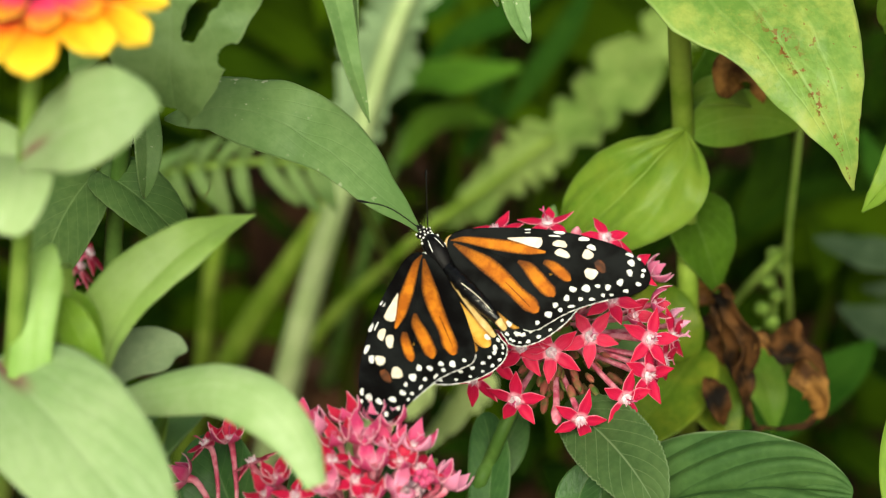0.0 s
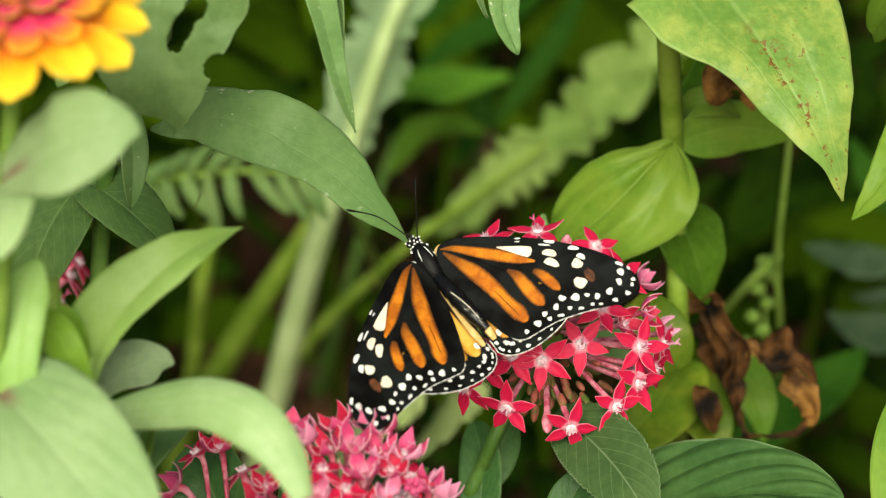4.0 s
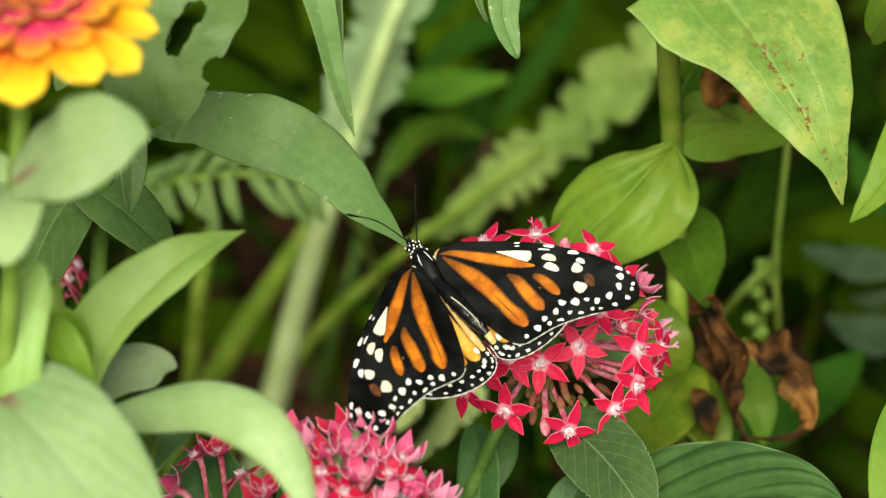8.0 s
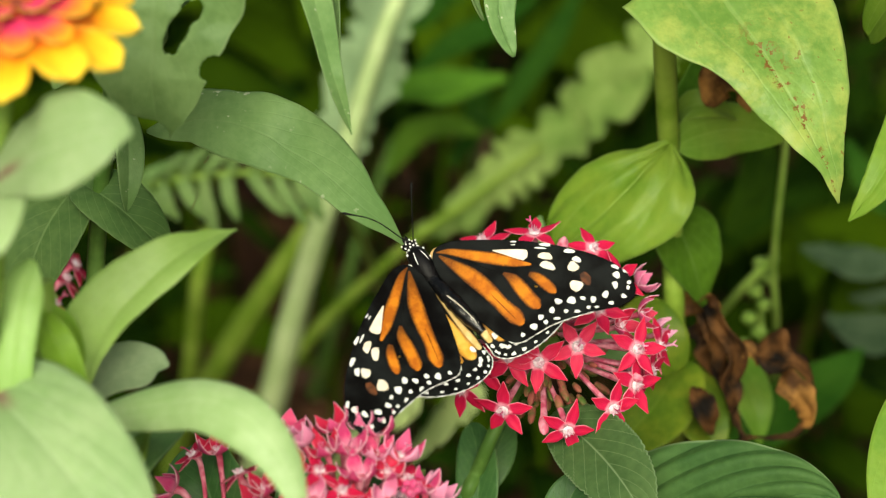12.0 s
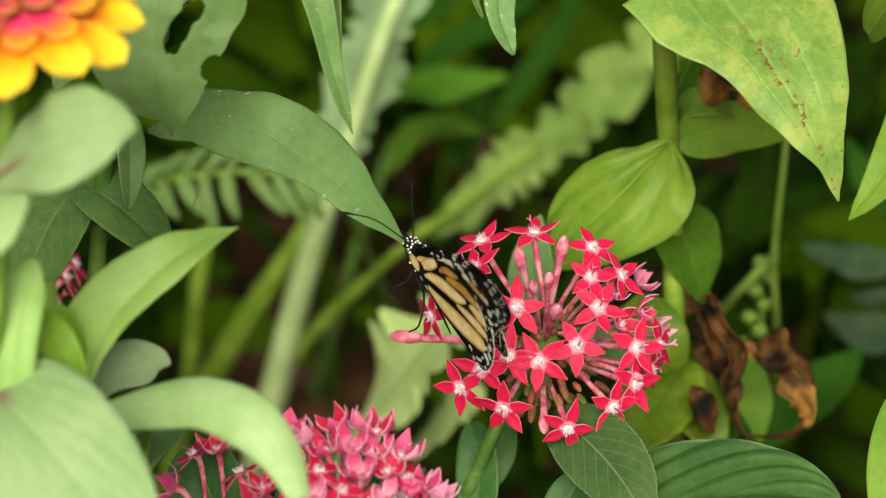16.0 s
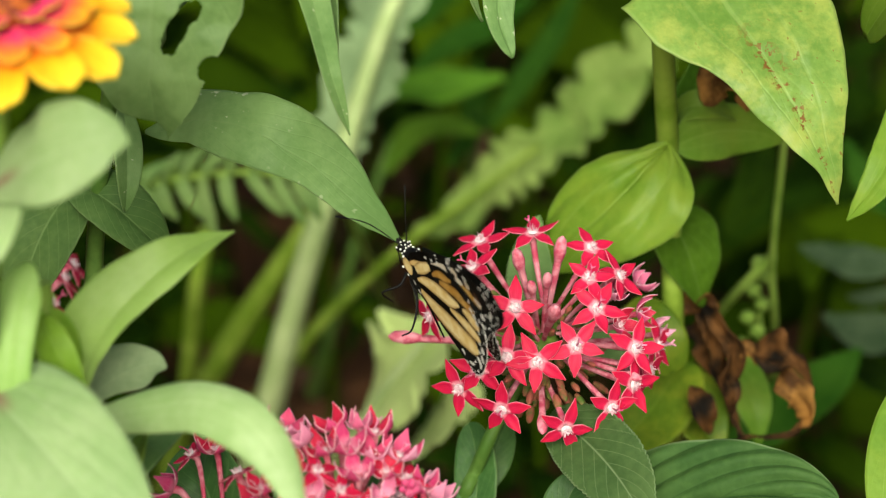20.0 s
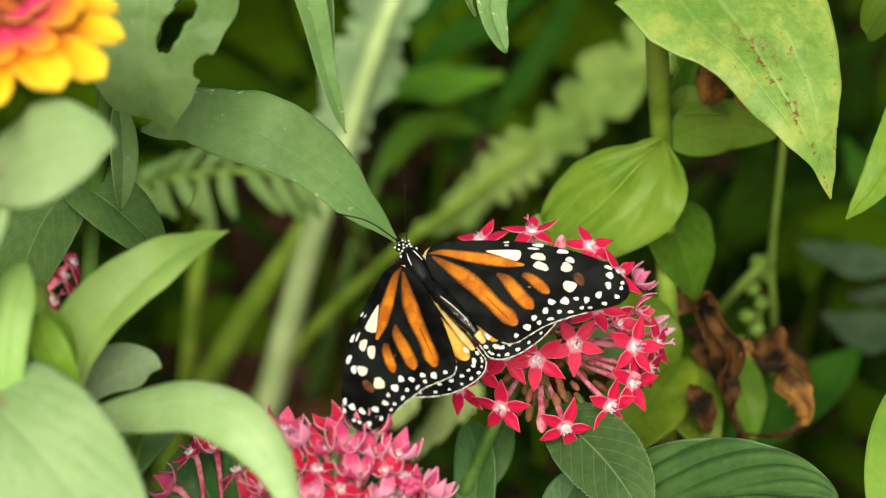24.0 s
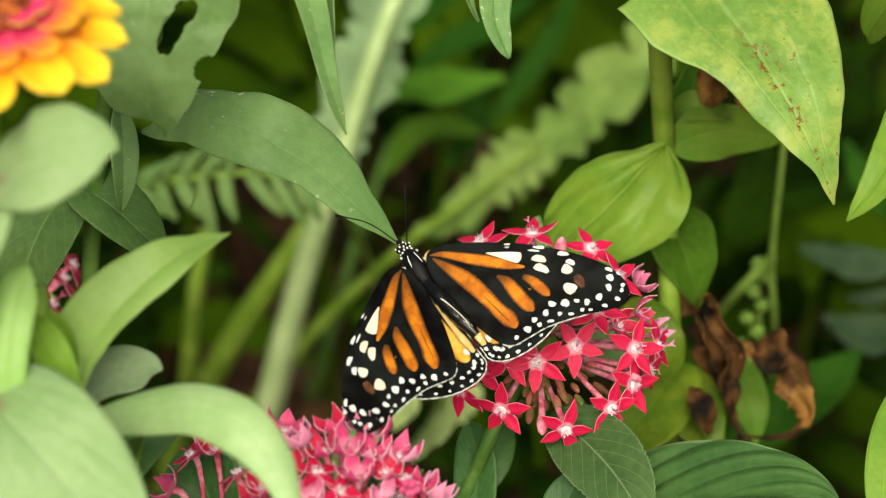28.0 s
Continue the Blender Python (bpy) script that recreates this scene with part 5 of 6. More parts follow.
def build_upper_leaves():
    t = thing("zinnia_plant", (-0.0982, 0.0238, 0.3765), "tall zinnia plant with long grey-green leaves, one insect-eaten", "plant")
    stem(t, [(-0.1474, 0.2443, 0.0584), (-0.0961, 0.0219, 0.3933), (-0.0883, 0.0179, 0.4764), (-0.0821, 0.0182, 0.5168), (-0.0781, 0.0144, 0.5403), (-0.0695, 0.0082, 0.5695)], 0.0026, 0.002, stem_dark, n=40)
    blade(t, grey_leaf, ((-0.0740, 0.0245, 0.5077, 0.0004, 0.0004), (-0.0674, 0.0225, 0.5099, 0.0046, 0.0031), (-0.0607, 0.0211, 0.5128, 0.0091, 0.0068), (-0.0513, 0.0182, 0.5134, 0.0094, 0.0087), (-0.0413, 0.0138, 0.5112, 0.0108, 0.0079), (-0.0316, 0.0129, 0.5046, 0.0106, 0.0061), (-0.0204, 0.0101, 0.4948, 0.0061, 0.0042), (-0.0134, 0.0090, 0.4878, 0.0026, 0.0018), (-0.0093, 0.0091, 0.4830, 0.0001, 0.0001)), (0.03, -0.64, 0.77), label="long grey-green pointed leaf with pale flecks", fold=0.10, curl=0.14, n=80, m=25, wave=0.10, seed=5, crumple=0.0008)
    leaf(t, grey_leaf, (-0.0624, 0.0068, 0.5771), (-0.0657, -0.0158, 0.5579), (-0.0645, -0.0187, 0.527), 0.0407, (0.046, -0.618, 0.785), early=0.5, late=0.95, fold=0.1, wave=0.1, crumple=0.0015, n=150, m=81, seed=2, label="leaf with an insect-eaten hole",
         keep=lambda q: ((q[0] - 0.54) / 0.115) ** 2 + ((q[1] - 0.325 - 0.5 * (q[0] - 0.54)) / 0.085) ** 2 > 1 + 0.35 * math.sin(31 * q[0] + 40 * q[1]) * math.sin(23 * q[1]) and ((q[0] - 0.70) / 0.05) ** 2 + (q[1] / 0.12) ** 2 > 1 and q[0] + 0.14 * q[1] < 0.985)
    leaf(t, grey_leaf, (-0.0663, -0.0023, 0.5434), (-0.0642, -0.0024, 0.5511), (-0.0594, 0.0018, 0.5544), 0.0045, (-0.498, -0.595, 0.631), name="curled_flap", fold=0.3, wave=0.2, n=20, m=9, seed=3)
    blade(t, grey_leaf, ((-0.0321, 0.0213, 0.5521, 0.0049, 0.0049), (-0.0288, 0.0105, 0.5436, 0.0039, 0.0034), (-0.0259, 0.0006, 0.5363, 0.0027, 0.0027), (-0.0233, -0.0016, 0.5276, 0.0015, 0.0018), (-0.0214, -0.0024, 0.5211, 0.0001, 0.0001)), (0.2, -0.66, 0.72), fold=0.4, n=44)
    leaf(t, grey_leaf, (-0.0277, 0.036, 0.5577), (-0.0263, 0.0224, 0.5441), (-0.0249, 0.0155, 0.5321), 0.0049, (-0.44, -0.674, 0.593), fold=0.4)
    leaf(t, grey_leaf, (-0.0786, 0.0189, 0.5181), (-0.0767, 0.0057, 0.5092), (-0.0775, 0.0015, 0.498), 0.0073, (0.445, -0.727, 0.523), fold=0.4)
    leaf(t, dusk_leaf, (-0.0913, 0.0222, 0.4938), (-0.0809, 0.0124, 0.4927), (-0.0697, 0.0135, 0.4786), 0.0156, (0.045, -0.55, 0.834), early=0.45, late=0.5, ribs=9, rib_depth=0.0006, slope=0.8)
    leaf(t, dusk_leaf, (-0.0927, 0.0266, 0.4914), (-0.0998, 0.0121, 0.4863), (-0.1064, 0.0079, 0.4689), 0.0213, (-0.092, -0.616, 0.783), early=0.45, late=0.5, ribs=9, rib_depth=0.0006, slope=0.8)
    leaf(t, grey_leaf, (-0.0815, 0.0073, 0.548), (-0.0876, 0.0078, 0.5389), (-0.0938, 0.0076, 0.5284), 0.0121, (-0.095, -0.683, 0.724), early=0.5)
    return t


# ---- butterfly ----
MM = 0.001
FORE = ((0.1, -0.6), (4, -1.0), (9.2, -4.2), (17, -10.0), (23.4, -15.6), (28.7, -21.3), (32.6, -26.3), (35.2, -31), (36.3, -35.5), (35.8, -39), (33.4, -40.7), (29.5, -40.2), (24.5, -38.2), (18.7, -36.3), (14, -35.2), (9, -34.9), (5.4, -34.4), (2.9, -31.8), (0.8, -26), (-1.0, -19), (-2.2, -11), (-2, -4))
HIND = ((-2.4, -2.5), (8, -6), (18, -14.5), (22.5, -23.5), (22.8, -30.5), (19.6, -35.0), (12.6, -37.6), (5.4, -37.7), (0.0, -36.0), (-2.6, -33.2), (-2.6, -30), (-3, -20), (-3, -10))


def ring_of(points, n):
    p = np.asarray(points, float)
    k = len(p)
    out = []
    for t in np.linspace(0, k, n, endpoint=False):
        i, u = int(t), t - int(t)
        a, b, c, d = (p[(i + j - 1) % k] for j in range(4))
        out.append(0.5 * (2 * b + (c - a) * u + (2 * a - 5 * b + 4 * c - d) * u * u + (3 * b - a - 3 * c + d) * u ** 3))
    return np.array(out)


SHIFT = 1.6
# x, y, half-width along each orange cell of the forewing
CELLS = (((0.0, -1.6, 0.15), (2.7, -3.3, 0.8), (5.9, -6.5, 1.15), (9.0, -9.7, 1.4), (11.7, -12.3, 1.5), (14.7, -15.6, 1.15), (17.9, -18.6, 0.3)),
         ((0.2, -2.8, 0.3), (1.8, -6.5, 1.05), (4.2, -12.4, 1.9), (5.8, -18.1, 1.85), (6.9, -24.0, 1.65), (8.0, -28.0, 1.85), (8.5, -30.4, 1.0)),
         ((11.2, -16.6, 0.4), (12.4, -19.4, 1.3), (12.8, -22.6, 1.6), (13.2, -25.8, 1.6), (13.7, -28.2, 1.45), (14.0, -29.4, 0.7)),
         ((16.4, -20.5, 0.6), (17.5, -22.4, 1.1), (18.3, -25.0, 1.3), (18.9, -27.3, 1.1), (19.2, -28.4, 0.5)))
# x, y, half-length, half-width, turn
CREAM_SPOTS = ((22.0, -18.9, 1.85, 0.88, -0.8), (21.2, -21.4, 2.0, 0.95, -1.0), (26.2, -25.3, 1.4, 1.2, -1.1), (24.3, -30.0, 1.65, 1.35, -1.0))
WHITE_SPOTS = ((17.4, -10.9, 0.86, 0.2, -0.6), (17.0, -11.6, 0.7, 0.15, -0.6), (23.5, -16.3, 1.5, 0.42, -0.7), (22.0, -16.3, 1.6, 0.22, -0.7), (27.5, -21.2, 1.5, 0.55, -0.7), (27.9, -24.2, 1.25, 0.68, -1.0), (34.6, -31.2, 1.1, 0.42, -1.0),
               (35.9, -33.4, 0.55, 0.28, -1.3), (33.8, -33.2, 1.0, 0.8, -1.4), (32.2, -35.2, 0.66, 1.0, -0.2), (35.3, -36.6, 0.5, 0.45, -0.6), (34.4, -37.6, 0.42, 0.55, -0.6), (32.4, -38.9, 0.7, 0.5, -1.0))
WHITE_SPOTS += ((29.0, -36.0, 0.77, 0.95, -0.9), (29.0, -38.7, 0.7, 0.44, -0.8), (25.9, -35.4, 0.68, 0.84, -0.6), (24.0, -33.7, 0.7, 0.44, -0.8), (21.4, -32.6, 1.12, 0.95, -1.0), (23.9, -36.5, 0.5, 0.44, -0.6),
                (25.6, -37.6, 0.55, 0.28, -0.6), (21.1, -35.8, 0.75, 0.37, -0.6), (18.9, -34.2, 0.56, 0.5, -0.6), (18.6, -30.9, 1.0, 0.7, -1.0), (16.2, -32.0, 0.68, 0.84, -0.6), (16.1, -34.5, 0.9, 0.36, -0.5))
WHITE_SPOTS += ((13.0, -31.9, 0.7, 0.7, -0.6), (13.4, -33.7, 0.55, 0.58, 0.1), (10.4, -33.0, 1.0, 0.8, -1.0), (7.1, -33.2, 0.55, 0.56, -0.7))

# underside of the hindwing: x, y, half-width along each cell, six buff ones and three ochre ones, then its larger white dots
UNDER_CELLS = (((4.8, -5.5, 0.97), (8.5, -7.7, 1.53), (12.8, -10.4, 1.11)), ((4.2, -1.6, 1.0), (2.1, -2.2, 2.3), (0.8, -3.4, 1.3)), ((2.1, -6.7, 0.36), (5.5, -10.2, 1.48), (8.7, -15.1, 2.02), (11.2, -20.0, 1.95), (14.4, -24.1, 0.65)),
               ((-0.3, -8.6, 0.9), (0.6, -14.9, 2.3), (3.2, -22.5, 2.9), (5.7, -28.7, 2.7), (7.6, -32.7, 2.3), (7.9, -34.0, 1.4)), ((8.5, -21.1, 0.5), (10.4, -25.4, 1.35), (12.1, -30.5, 1.7), (13.0, -34.0, 1.1)), ((14.9, -25.9, 0.5), (16.1, -28.6, 1.6), (16.6, -31.5, 1.7), (16.7, -33.2, 0.9)),
               ((11.7, -12.3, 0.43), (14.8, -14.4, 0.99), (16.8, -16.8, 1.29), (19.2, -19.9, 0.45)), ((12.6, -15.4, 0.6), (15.2, -19.0, 1.3), (18.0, -23.2, 1.4), (19.5, -26.4, 0.5)), ((15.5, -21.6, 0.4), (18.1, -25.8, 1.15), (19.7, -29.0, 1.3), (19.9, -30.6, 0.9)))
UNDER_DOTS = ((5.4, -35.6, 1.5, 0.8, 0.9), (7.8, -36.6, 1.2, 0.7, 0.6), (11.3, -36.2, 1.0, 0.6, 0.9), (-0.6, -5.6, 0.7, 0.4, 1.2), (-1.6, -8.0, 0.8, 0.45, 1.2), (10.5, -36.0, 0.7, 0.5, 0.8))


def camber(x, y):
    return 0.9 * math.sin(min(1, abs(x) / 40) * math.pi) * 0.6 - 0.0006 * (y + 15) ** 2


def sheet(s, ring, sgn, z, thick, mats=(0, 1), offset=0.0):
    """A thin membrane filling a ring of millimetres, drawn in from its rim to its middle."""
    mid = ring.mean(0)
    rows = []
    for f in (1.0, 0.985, 0.9, 0.75, 0.55, 0.3, 0.02):
        q = mid + (ring - mid) * f
        q = np.vstack([q, q[:1]])
        rows.append([(sgn * (x + offset) * MM, y * MM, (camber(x, y) + z) * MM) for x, y in q])
    p = np.array(rows)
    s.grid(p if sgn > 0 else p[:, ::-1], thick=thick * MM, top=mats[0], under=mats[1])


def cell(s, sgn, rows, z, offset=0.0):
    """A coloured cell between two veins, in millimetres: x, y and half-width along its middle, closed by a rounded end."""
    p = smooth_path(rows, 22)
    d = np.gradient(p[:, :2], axis=0)
    d /= np.linalg.norm(d, axis=1, keepdims=True) + 1e-9
    out = []
    for i, (x, y, w) in enumerate(p):
        w = max(w * 1.12, 0.05)
        e = np.array((-d[i][1], d[i][0]))
        out.append([(sgn * (q[0] + offset) * MM, q[1] * MM, (camber(*q) + z) * MM) for q in (np.array((x, y)) + e * w * g for g in (1, 0.5, 0, -0.5, -1))])
    tip = np.array((p[-1][0], p[-1][1])) + d[-1] * 0.5 * max(p[-1][2], 0.1)
    e = np.array((-d[-1][1], d[-1][0]))
    out.append([(sgn * (q[0] + offset) * MM, q[1] * MM, (camber(*q) + z) * MM) for q in (tip + e * 0.45 * p[-1][2] * g for g in (1, 0.5, 0, -0.5, -1))])
    s.grid(np.array(out) if sgn * z < 0 else np.array(out)[:, ::-1])


def straight(x0, y0, x1, y1, w0, w1):
    """Rows of a simple cell that widens from its start to its rounded end."""
    out = []
    for f in (0, 0.12, 0.3, 0.55, 0.8, 0.93, 1):
        w = 0.5 * (w0 + (w1 - w0) * f) * min(1, (0.25 + 4 * f)) * (1 if f < 0.9 else 0.85 if f < 1 else 0.4)
        out.append((x0 + (x1 - x0) * f, y0 + (y1 - y0) * f, w))
    return out


def dot(s, sgn, x, y, a, b, turn, z, offset=0.0):
    ang = np.linspace(0, 2 * math.pi, 11)
    rows = []
    for f in (1.0, 0.5, 0.02):
        row = []
        for t in ang:
            ex = 1 + 0.12 * math.sin(3 * t + x)
            u, v = a * f * ex * math.copysign(abs(math.cos(t)) ** 0.8, math.cos(t)), b * f * ex * math.copysign(abs(math.sin(t)) ** 0.8, math.sin(t))
            px, py = x + u * math.cos(turn) - v * math.sin(turn), y + u * math.sin(turn) + v * math.cos(turn)
            row.append((sgn * (px + offset) * MM, py * MM, (camber(px, py) + z) * MM))
        rows.append(row)
    s.grid(np.array(rows))


def margin_dots(s, sgn, ring, lo, hi, z, count, inset=(1.3, 3.0), size=(0.5, 0.75), seed=0, offset=0.0):
    """Two rows of white dots along the outer margin."""
    rng = random.Random(seed)
    mid = ring.mean(0)
    n = len(ring)
    for row in (0, 1):
        for k in range(count):
            i = int(lo + (hi - lo) * (k + 0.5 * row) / count) % n
            edge = unit(ring[(i + 1) % n] - ring[i - 1])
            inward = np.array((-edge[1], edge[0]))
            if np.dot(inward, mid - ring[i]) < 0:
                inward = -inward
            q = ring[i] + inward * (inset[row] + rng.uniform(-0.15, 0.15))
            r = size[row] * rng.uniform(0.75, 1.3)
            dot(s, sgn, q[0], q[1], r * 1.15, r * 0.8, math.atan2(edge[1], edge[0]) + rng.uniform(-0.3, 0.3), z, offset)


def build_butterfly():
    t = new("butterfly")
    t.empty_display_size = 0.01
    tagged(t, "orange and black butterfly with white-dotted wing margins, feeding on flowers", "butterfly")
    t.matrix_basis = pose(-0.00505, -0.00447, 0.48757, 24.98, -16.10, 25.41)

    def piece(name, s, mats, parent=t, label=""):
        return part(name, s, mats, parent, label, world_space=False)

    def mm(*p):
        return np.array(p) * MM
    # body
    s = Shape()
    line = smooth_path([mm(0, 3.6, -0.6), mm(0, 1.5, 0), mm(0, -2, 0.2), mm(0, -5.5, -0.2), mm(0, -7.5, -0.6)], 14)
    s.tube(line, np.array([0.6, 1.4, 2.0, 2.4, 2.6, 2.7, 2.7, 2.7, 2.6, 2.4, 2.1, 1.8, 1.5, 1.2]) * MM, 14)
    thorax = piece("thorax", s, chitin_black)
    s = Shape()
    for x, y, z in ((1.2, 2.6, 1.5), (-1.2, 2.6, 1.5), (2.2, 1.6, 1.2), (-2.2, 1.6, 1.2), (-2.6, -1, 0.6), (2.6, -1, 0.6), (-2.7, 0.2, -1.2), (-2.8, -2.6, -0.8), (2.7, 0.2, -1.2), (-2.4, -4.5, -1.0)):
        s.lump(mm(x, y, z), mm(0.36, 0.4, 0.28), seg=7, rings=5)
    for sgn in (-1, 1):
        s.tube([mm(sgn * 0.9, 0.8, 2.55), mm(sgn * 1.25, -0.8, 2.5), mm(sgn * 1.5, -2.6, 2.4)], mm(0.08, 0.16, 0.07), 6)
    piece("thorax_spots", s, wing_white, thorax, "white dots")
    s = Shape()
    line = smooth_path([mm(0.1, -6.5, -0.4), mm(0.8, -13, 0.6), mm(1.8, -20, 0.9), mm(3.2, -26.3, 0.4)], 22)
    seg = [1.0 + 0.07 * math.sin(k * 2.1) for k in range(22)]
    s.tube(line, np.interp(np.linspace(0, 1, 22), [0, 0.2, 0.5, 0.8, 1], [1.5, 2.0, 2.2, 1.9, 1.0]) * seg * MM, 14)
    abdomen = piece("abdomen", s, abdomen_black)
    # short pale strands and one thin pale streak along the abdomen
    s = Shape()
    rng = random.Random(21)
    for k in range(46):
        f = rng.random()
        x, y = 0.3 + 2.3 * f + rng.gauss(0, 0.28), -14.5 - 10.0 * f
        a = mm(x, y, 2.75 - 0.25 * f)
        s.tube([a, a + mm(rng.uniform(-0.1, 0.35), rng.uniform(-1.3, -0.3), 0.12)], mm(0.045, 0.012), 4)
    s.tube(smooth_path([mm(0.2, -14.0, 2.6), mm(1.0, -17, 3.1), mm(1.9, -20.5, 3.1), mm(2.5, -23.5, 2.7)], 12), np.linspace(0.14, 0.06, 12) * MM, 5)
    piece("pale_streaks", s, wing_cream, abdomen, "pale cream streaks along the back")
    s = Shape()
    s.lump(mm(0, 4.6, -0.5), mm(1.6, 1.6, 1.5), seg=12, rings=9)
    head = piece("head", s, chitin_black)
    for sgn in (-1, 1):
        s = Shape()
        s.lump(mm(sgn * 1.3, 4.9, -0.6), mm(0.75, 0.9, 0.9), seg=10, rings=8)
        piece("eye", s, chitin_black, head)
        s = Shape()
        s.tube(smooth_path([mm(sgn * 0.3, 5.9, -1), mm(sgn * 0.35, 7.0, -0.8), mm(sgn * 0.3, 7.6, -0.2)], 6), np.array([0.3, 0.45, 0.45, 0.4, 0.3, 0.15]) * MM, 7)
        piece("palp", s, chitin_black, head)
    s = Shape()
    for x, y, z in ((0.5, 5.7, 0.7), (-0.5, 5.7, 0.7), (0.9, 4.8, 1.0), (-0.9, 4.8, 1.0), (-1.5, 4.0, 0.5), (1.5, 4.0, 0.5), (0, 4.4, 1.05), (-1.9, 5.2, 0.0), (1.9, 5.2, 0), (-0.4, 3.4, 1.3), (0.5, 3.5, 1.3), (-1.6, 3.0, 0.2)):
        s.lump(mm(x, y, z), mm(0.28, 0.32, 0.25), seg=6, rings=5)
    piece("head_spots", s, wing_white, head, "white dots")
    feelers = []
    for sgn, root, mid, end in ((1, (-0.48, 3.6, 1.35), (0.42, 8.27, 7.6), (2.42, 13.81, 12.4)), (-1, (-2.08, 3.96, 1.86), (-10.75, 8.8, 10.3), (-18.39, 12.78, 12.8))):
        s = Shape()
        line = smooth_path([mm(*root), mm(*mid), mm(*end)], 20)
        s.tube(line, np.concatenate([np.full(15, 0.15), [0.17, 0.22, 0.30, 0.34, 0.2]]) * MM, 6)
        feelers.append(piece("antenna", s, chitin_black, t, "thin black antenna with clubbed tip"))
    s = Shape()
    s.tube(smooth_path([mm(0, 6, -1.6), mm(0, 7.2, -4), mm(0.3, 5.5, -8), mm(0.5, 4.5, -11)], 14), 0.16 * MM, 5)
    piece("proboscis", s, chitin_black)
    for pts in (((-1.22, 0.31, -5.43), (-3.76, -1.13, -7.46), (-8.03, -0.12, -9.35), (-5.36, -1.69, -13.49)), ((-0.98, -1.49, -6.1), (-1.73, -6.53, -8.77), (-6.05, -11.73, -11.01), (-8.04, -10.86, -14.15)), ((0.72, -3.29, -7.2), (3.08, -8.51, -16.82), (3.8, -13.18, -20.96)), ((4.22, -1.34, -4.41), (9.29, -2.74, -10.84), (11.38, -5.6, -15.87)), ((4.53, -5.66, -6.18), (10.37, -10.3, -13.63), (12.12, -14.97, -18.44))):
        s = Shape()
        line = smooth_path([mm(*q) for q in pts], 16)
        s.tube(line, np.linspace(0.42, 0.2, 16) * MM, 6)
        piece("leg", s, chitin_black)
    # wings
    wings = {}
    fore, hind = ring_of(FORE, 136), ring_of(HIND, 100)
    for sgn, side in ((1, "right"), (-1, "left")):
        s = Shape()
        sheet(s, fore, sgn, 0.35, 0.12, (0, 1), SHIFT)
        w = piece("forewing", s, [wing_black, wing_black], t, "black-veined orange forewing")
        wings["fore", sgn] = w
        for face, z in ((1, 0.43), (-1, 0.15)):
            for k, q in enumerate(CELLS):
                s = Shape()
                cell(s, sgn, q, z, SHIFT)
                piece("orange_cell", s, wing_orange if face > 0 or k > 1 else wing_tan, w)
            for q in (((27.1, -27.9, 0.6), (27.2, -29.7, 1.0), (27.1, -31.4, 0.5)), ((5.9, -19.6, 0.05), (6.7, -23.6, 0.09), (7.7, -28.6, 0.05))):
                s = Shape()
                cell(s, sgn, q, z + 0.04 * face, SHIFT)
                piece("rust_fleck", s, wing_rust if q[0][0] > 20 else wing_black, w)
            s = Shape()
            cell(s, sgn, ((12.0, -9.8, 0.1), (14.3, -12.0, 0.6), (16.4, -14.1, 1.05), (18.0, -15.7, 1.25)), z + 0.05 * face, SHIFT)
            piece("cream_spot", s, wing_cream, w)
            for x, y, a, b, r in CREAM_SPOTS:
                s = Shape()
                dot(s, sgn, x, y, a, b, r, z + 0.05 * face, SHIFT)
                piece("cream_spot", s, wing_cream, w)
            s = Shape()
            for x, y, a, b, r in WHITE_SPOTS:
                dot(s, sgn, x, y, a * 0.95, b * 0.95, r, z + 0.05 * face, SHIFT)
            if face < 0:
                for q in (((26.0, -24.5, 0.68), (27.1, -28.0, 1.7), (27.9, -31.0, 1.9), (27.7, -33.1, 1.3)), ((20.0, -21.6, 0.5), (22.0, -25.0, 1.1), (23.2, -28.6, 1.2), (23.4, -31.0, 0.6))):
                    patch = Shape()
                    cell(patch, sgn, q, z, SHIFT)
                    piece("ochre_cell", patch, wing_ochre, w)
                for k in range(9):
                    f = k / 9
                    dot(s, sgn, 11.2 + 21.0 * f, -7.4 - 21.5 * f, 0.7, 0.4, -0.8, z - 0.05, SHIFT)
            piece("white_dots", s, wing_white, w, "white dots")
        s = Shape()
        for i in range(74, 102, 3):
            line = [(sgn * (x + SHIFT) * MM, y * MM, (camber(x, y) + 0.33) * MM) for x, y in fore[i:i + 4] + (0, -0.03)]
            s.tube(line, np.array([0.05, 0.13, 0.13, 0.05]) * MM, 5)
        piece("fringe", s, wing_white, w, "white chequered fringe")
        s = Shape()
        sheet(s, hind, sgn, -0.25, 0.12, (0, 1))
        h = piece("hindwing", s, [wing_black, wing_black], t, "hindwing with yellow cells and dotted black margin")
        wings["hind", sgn] = h
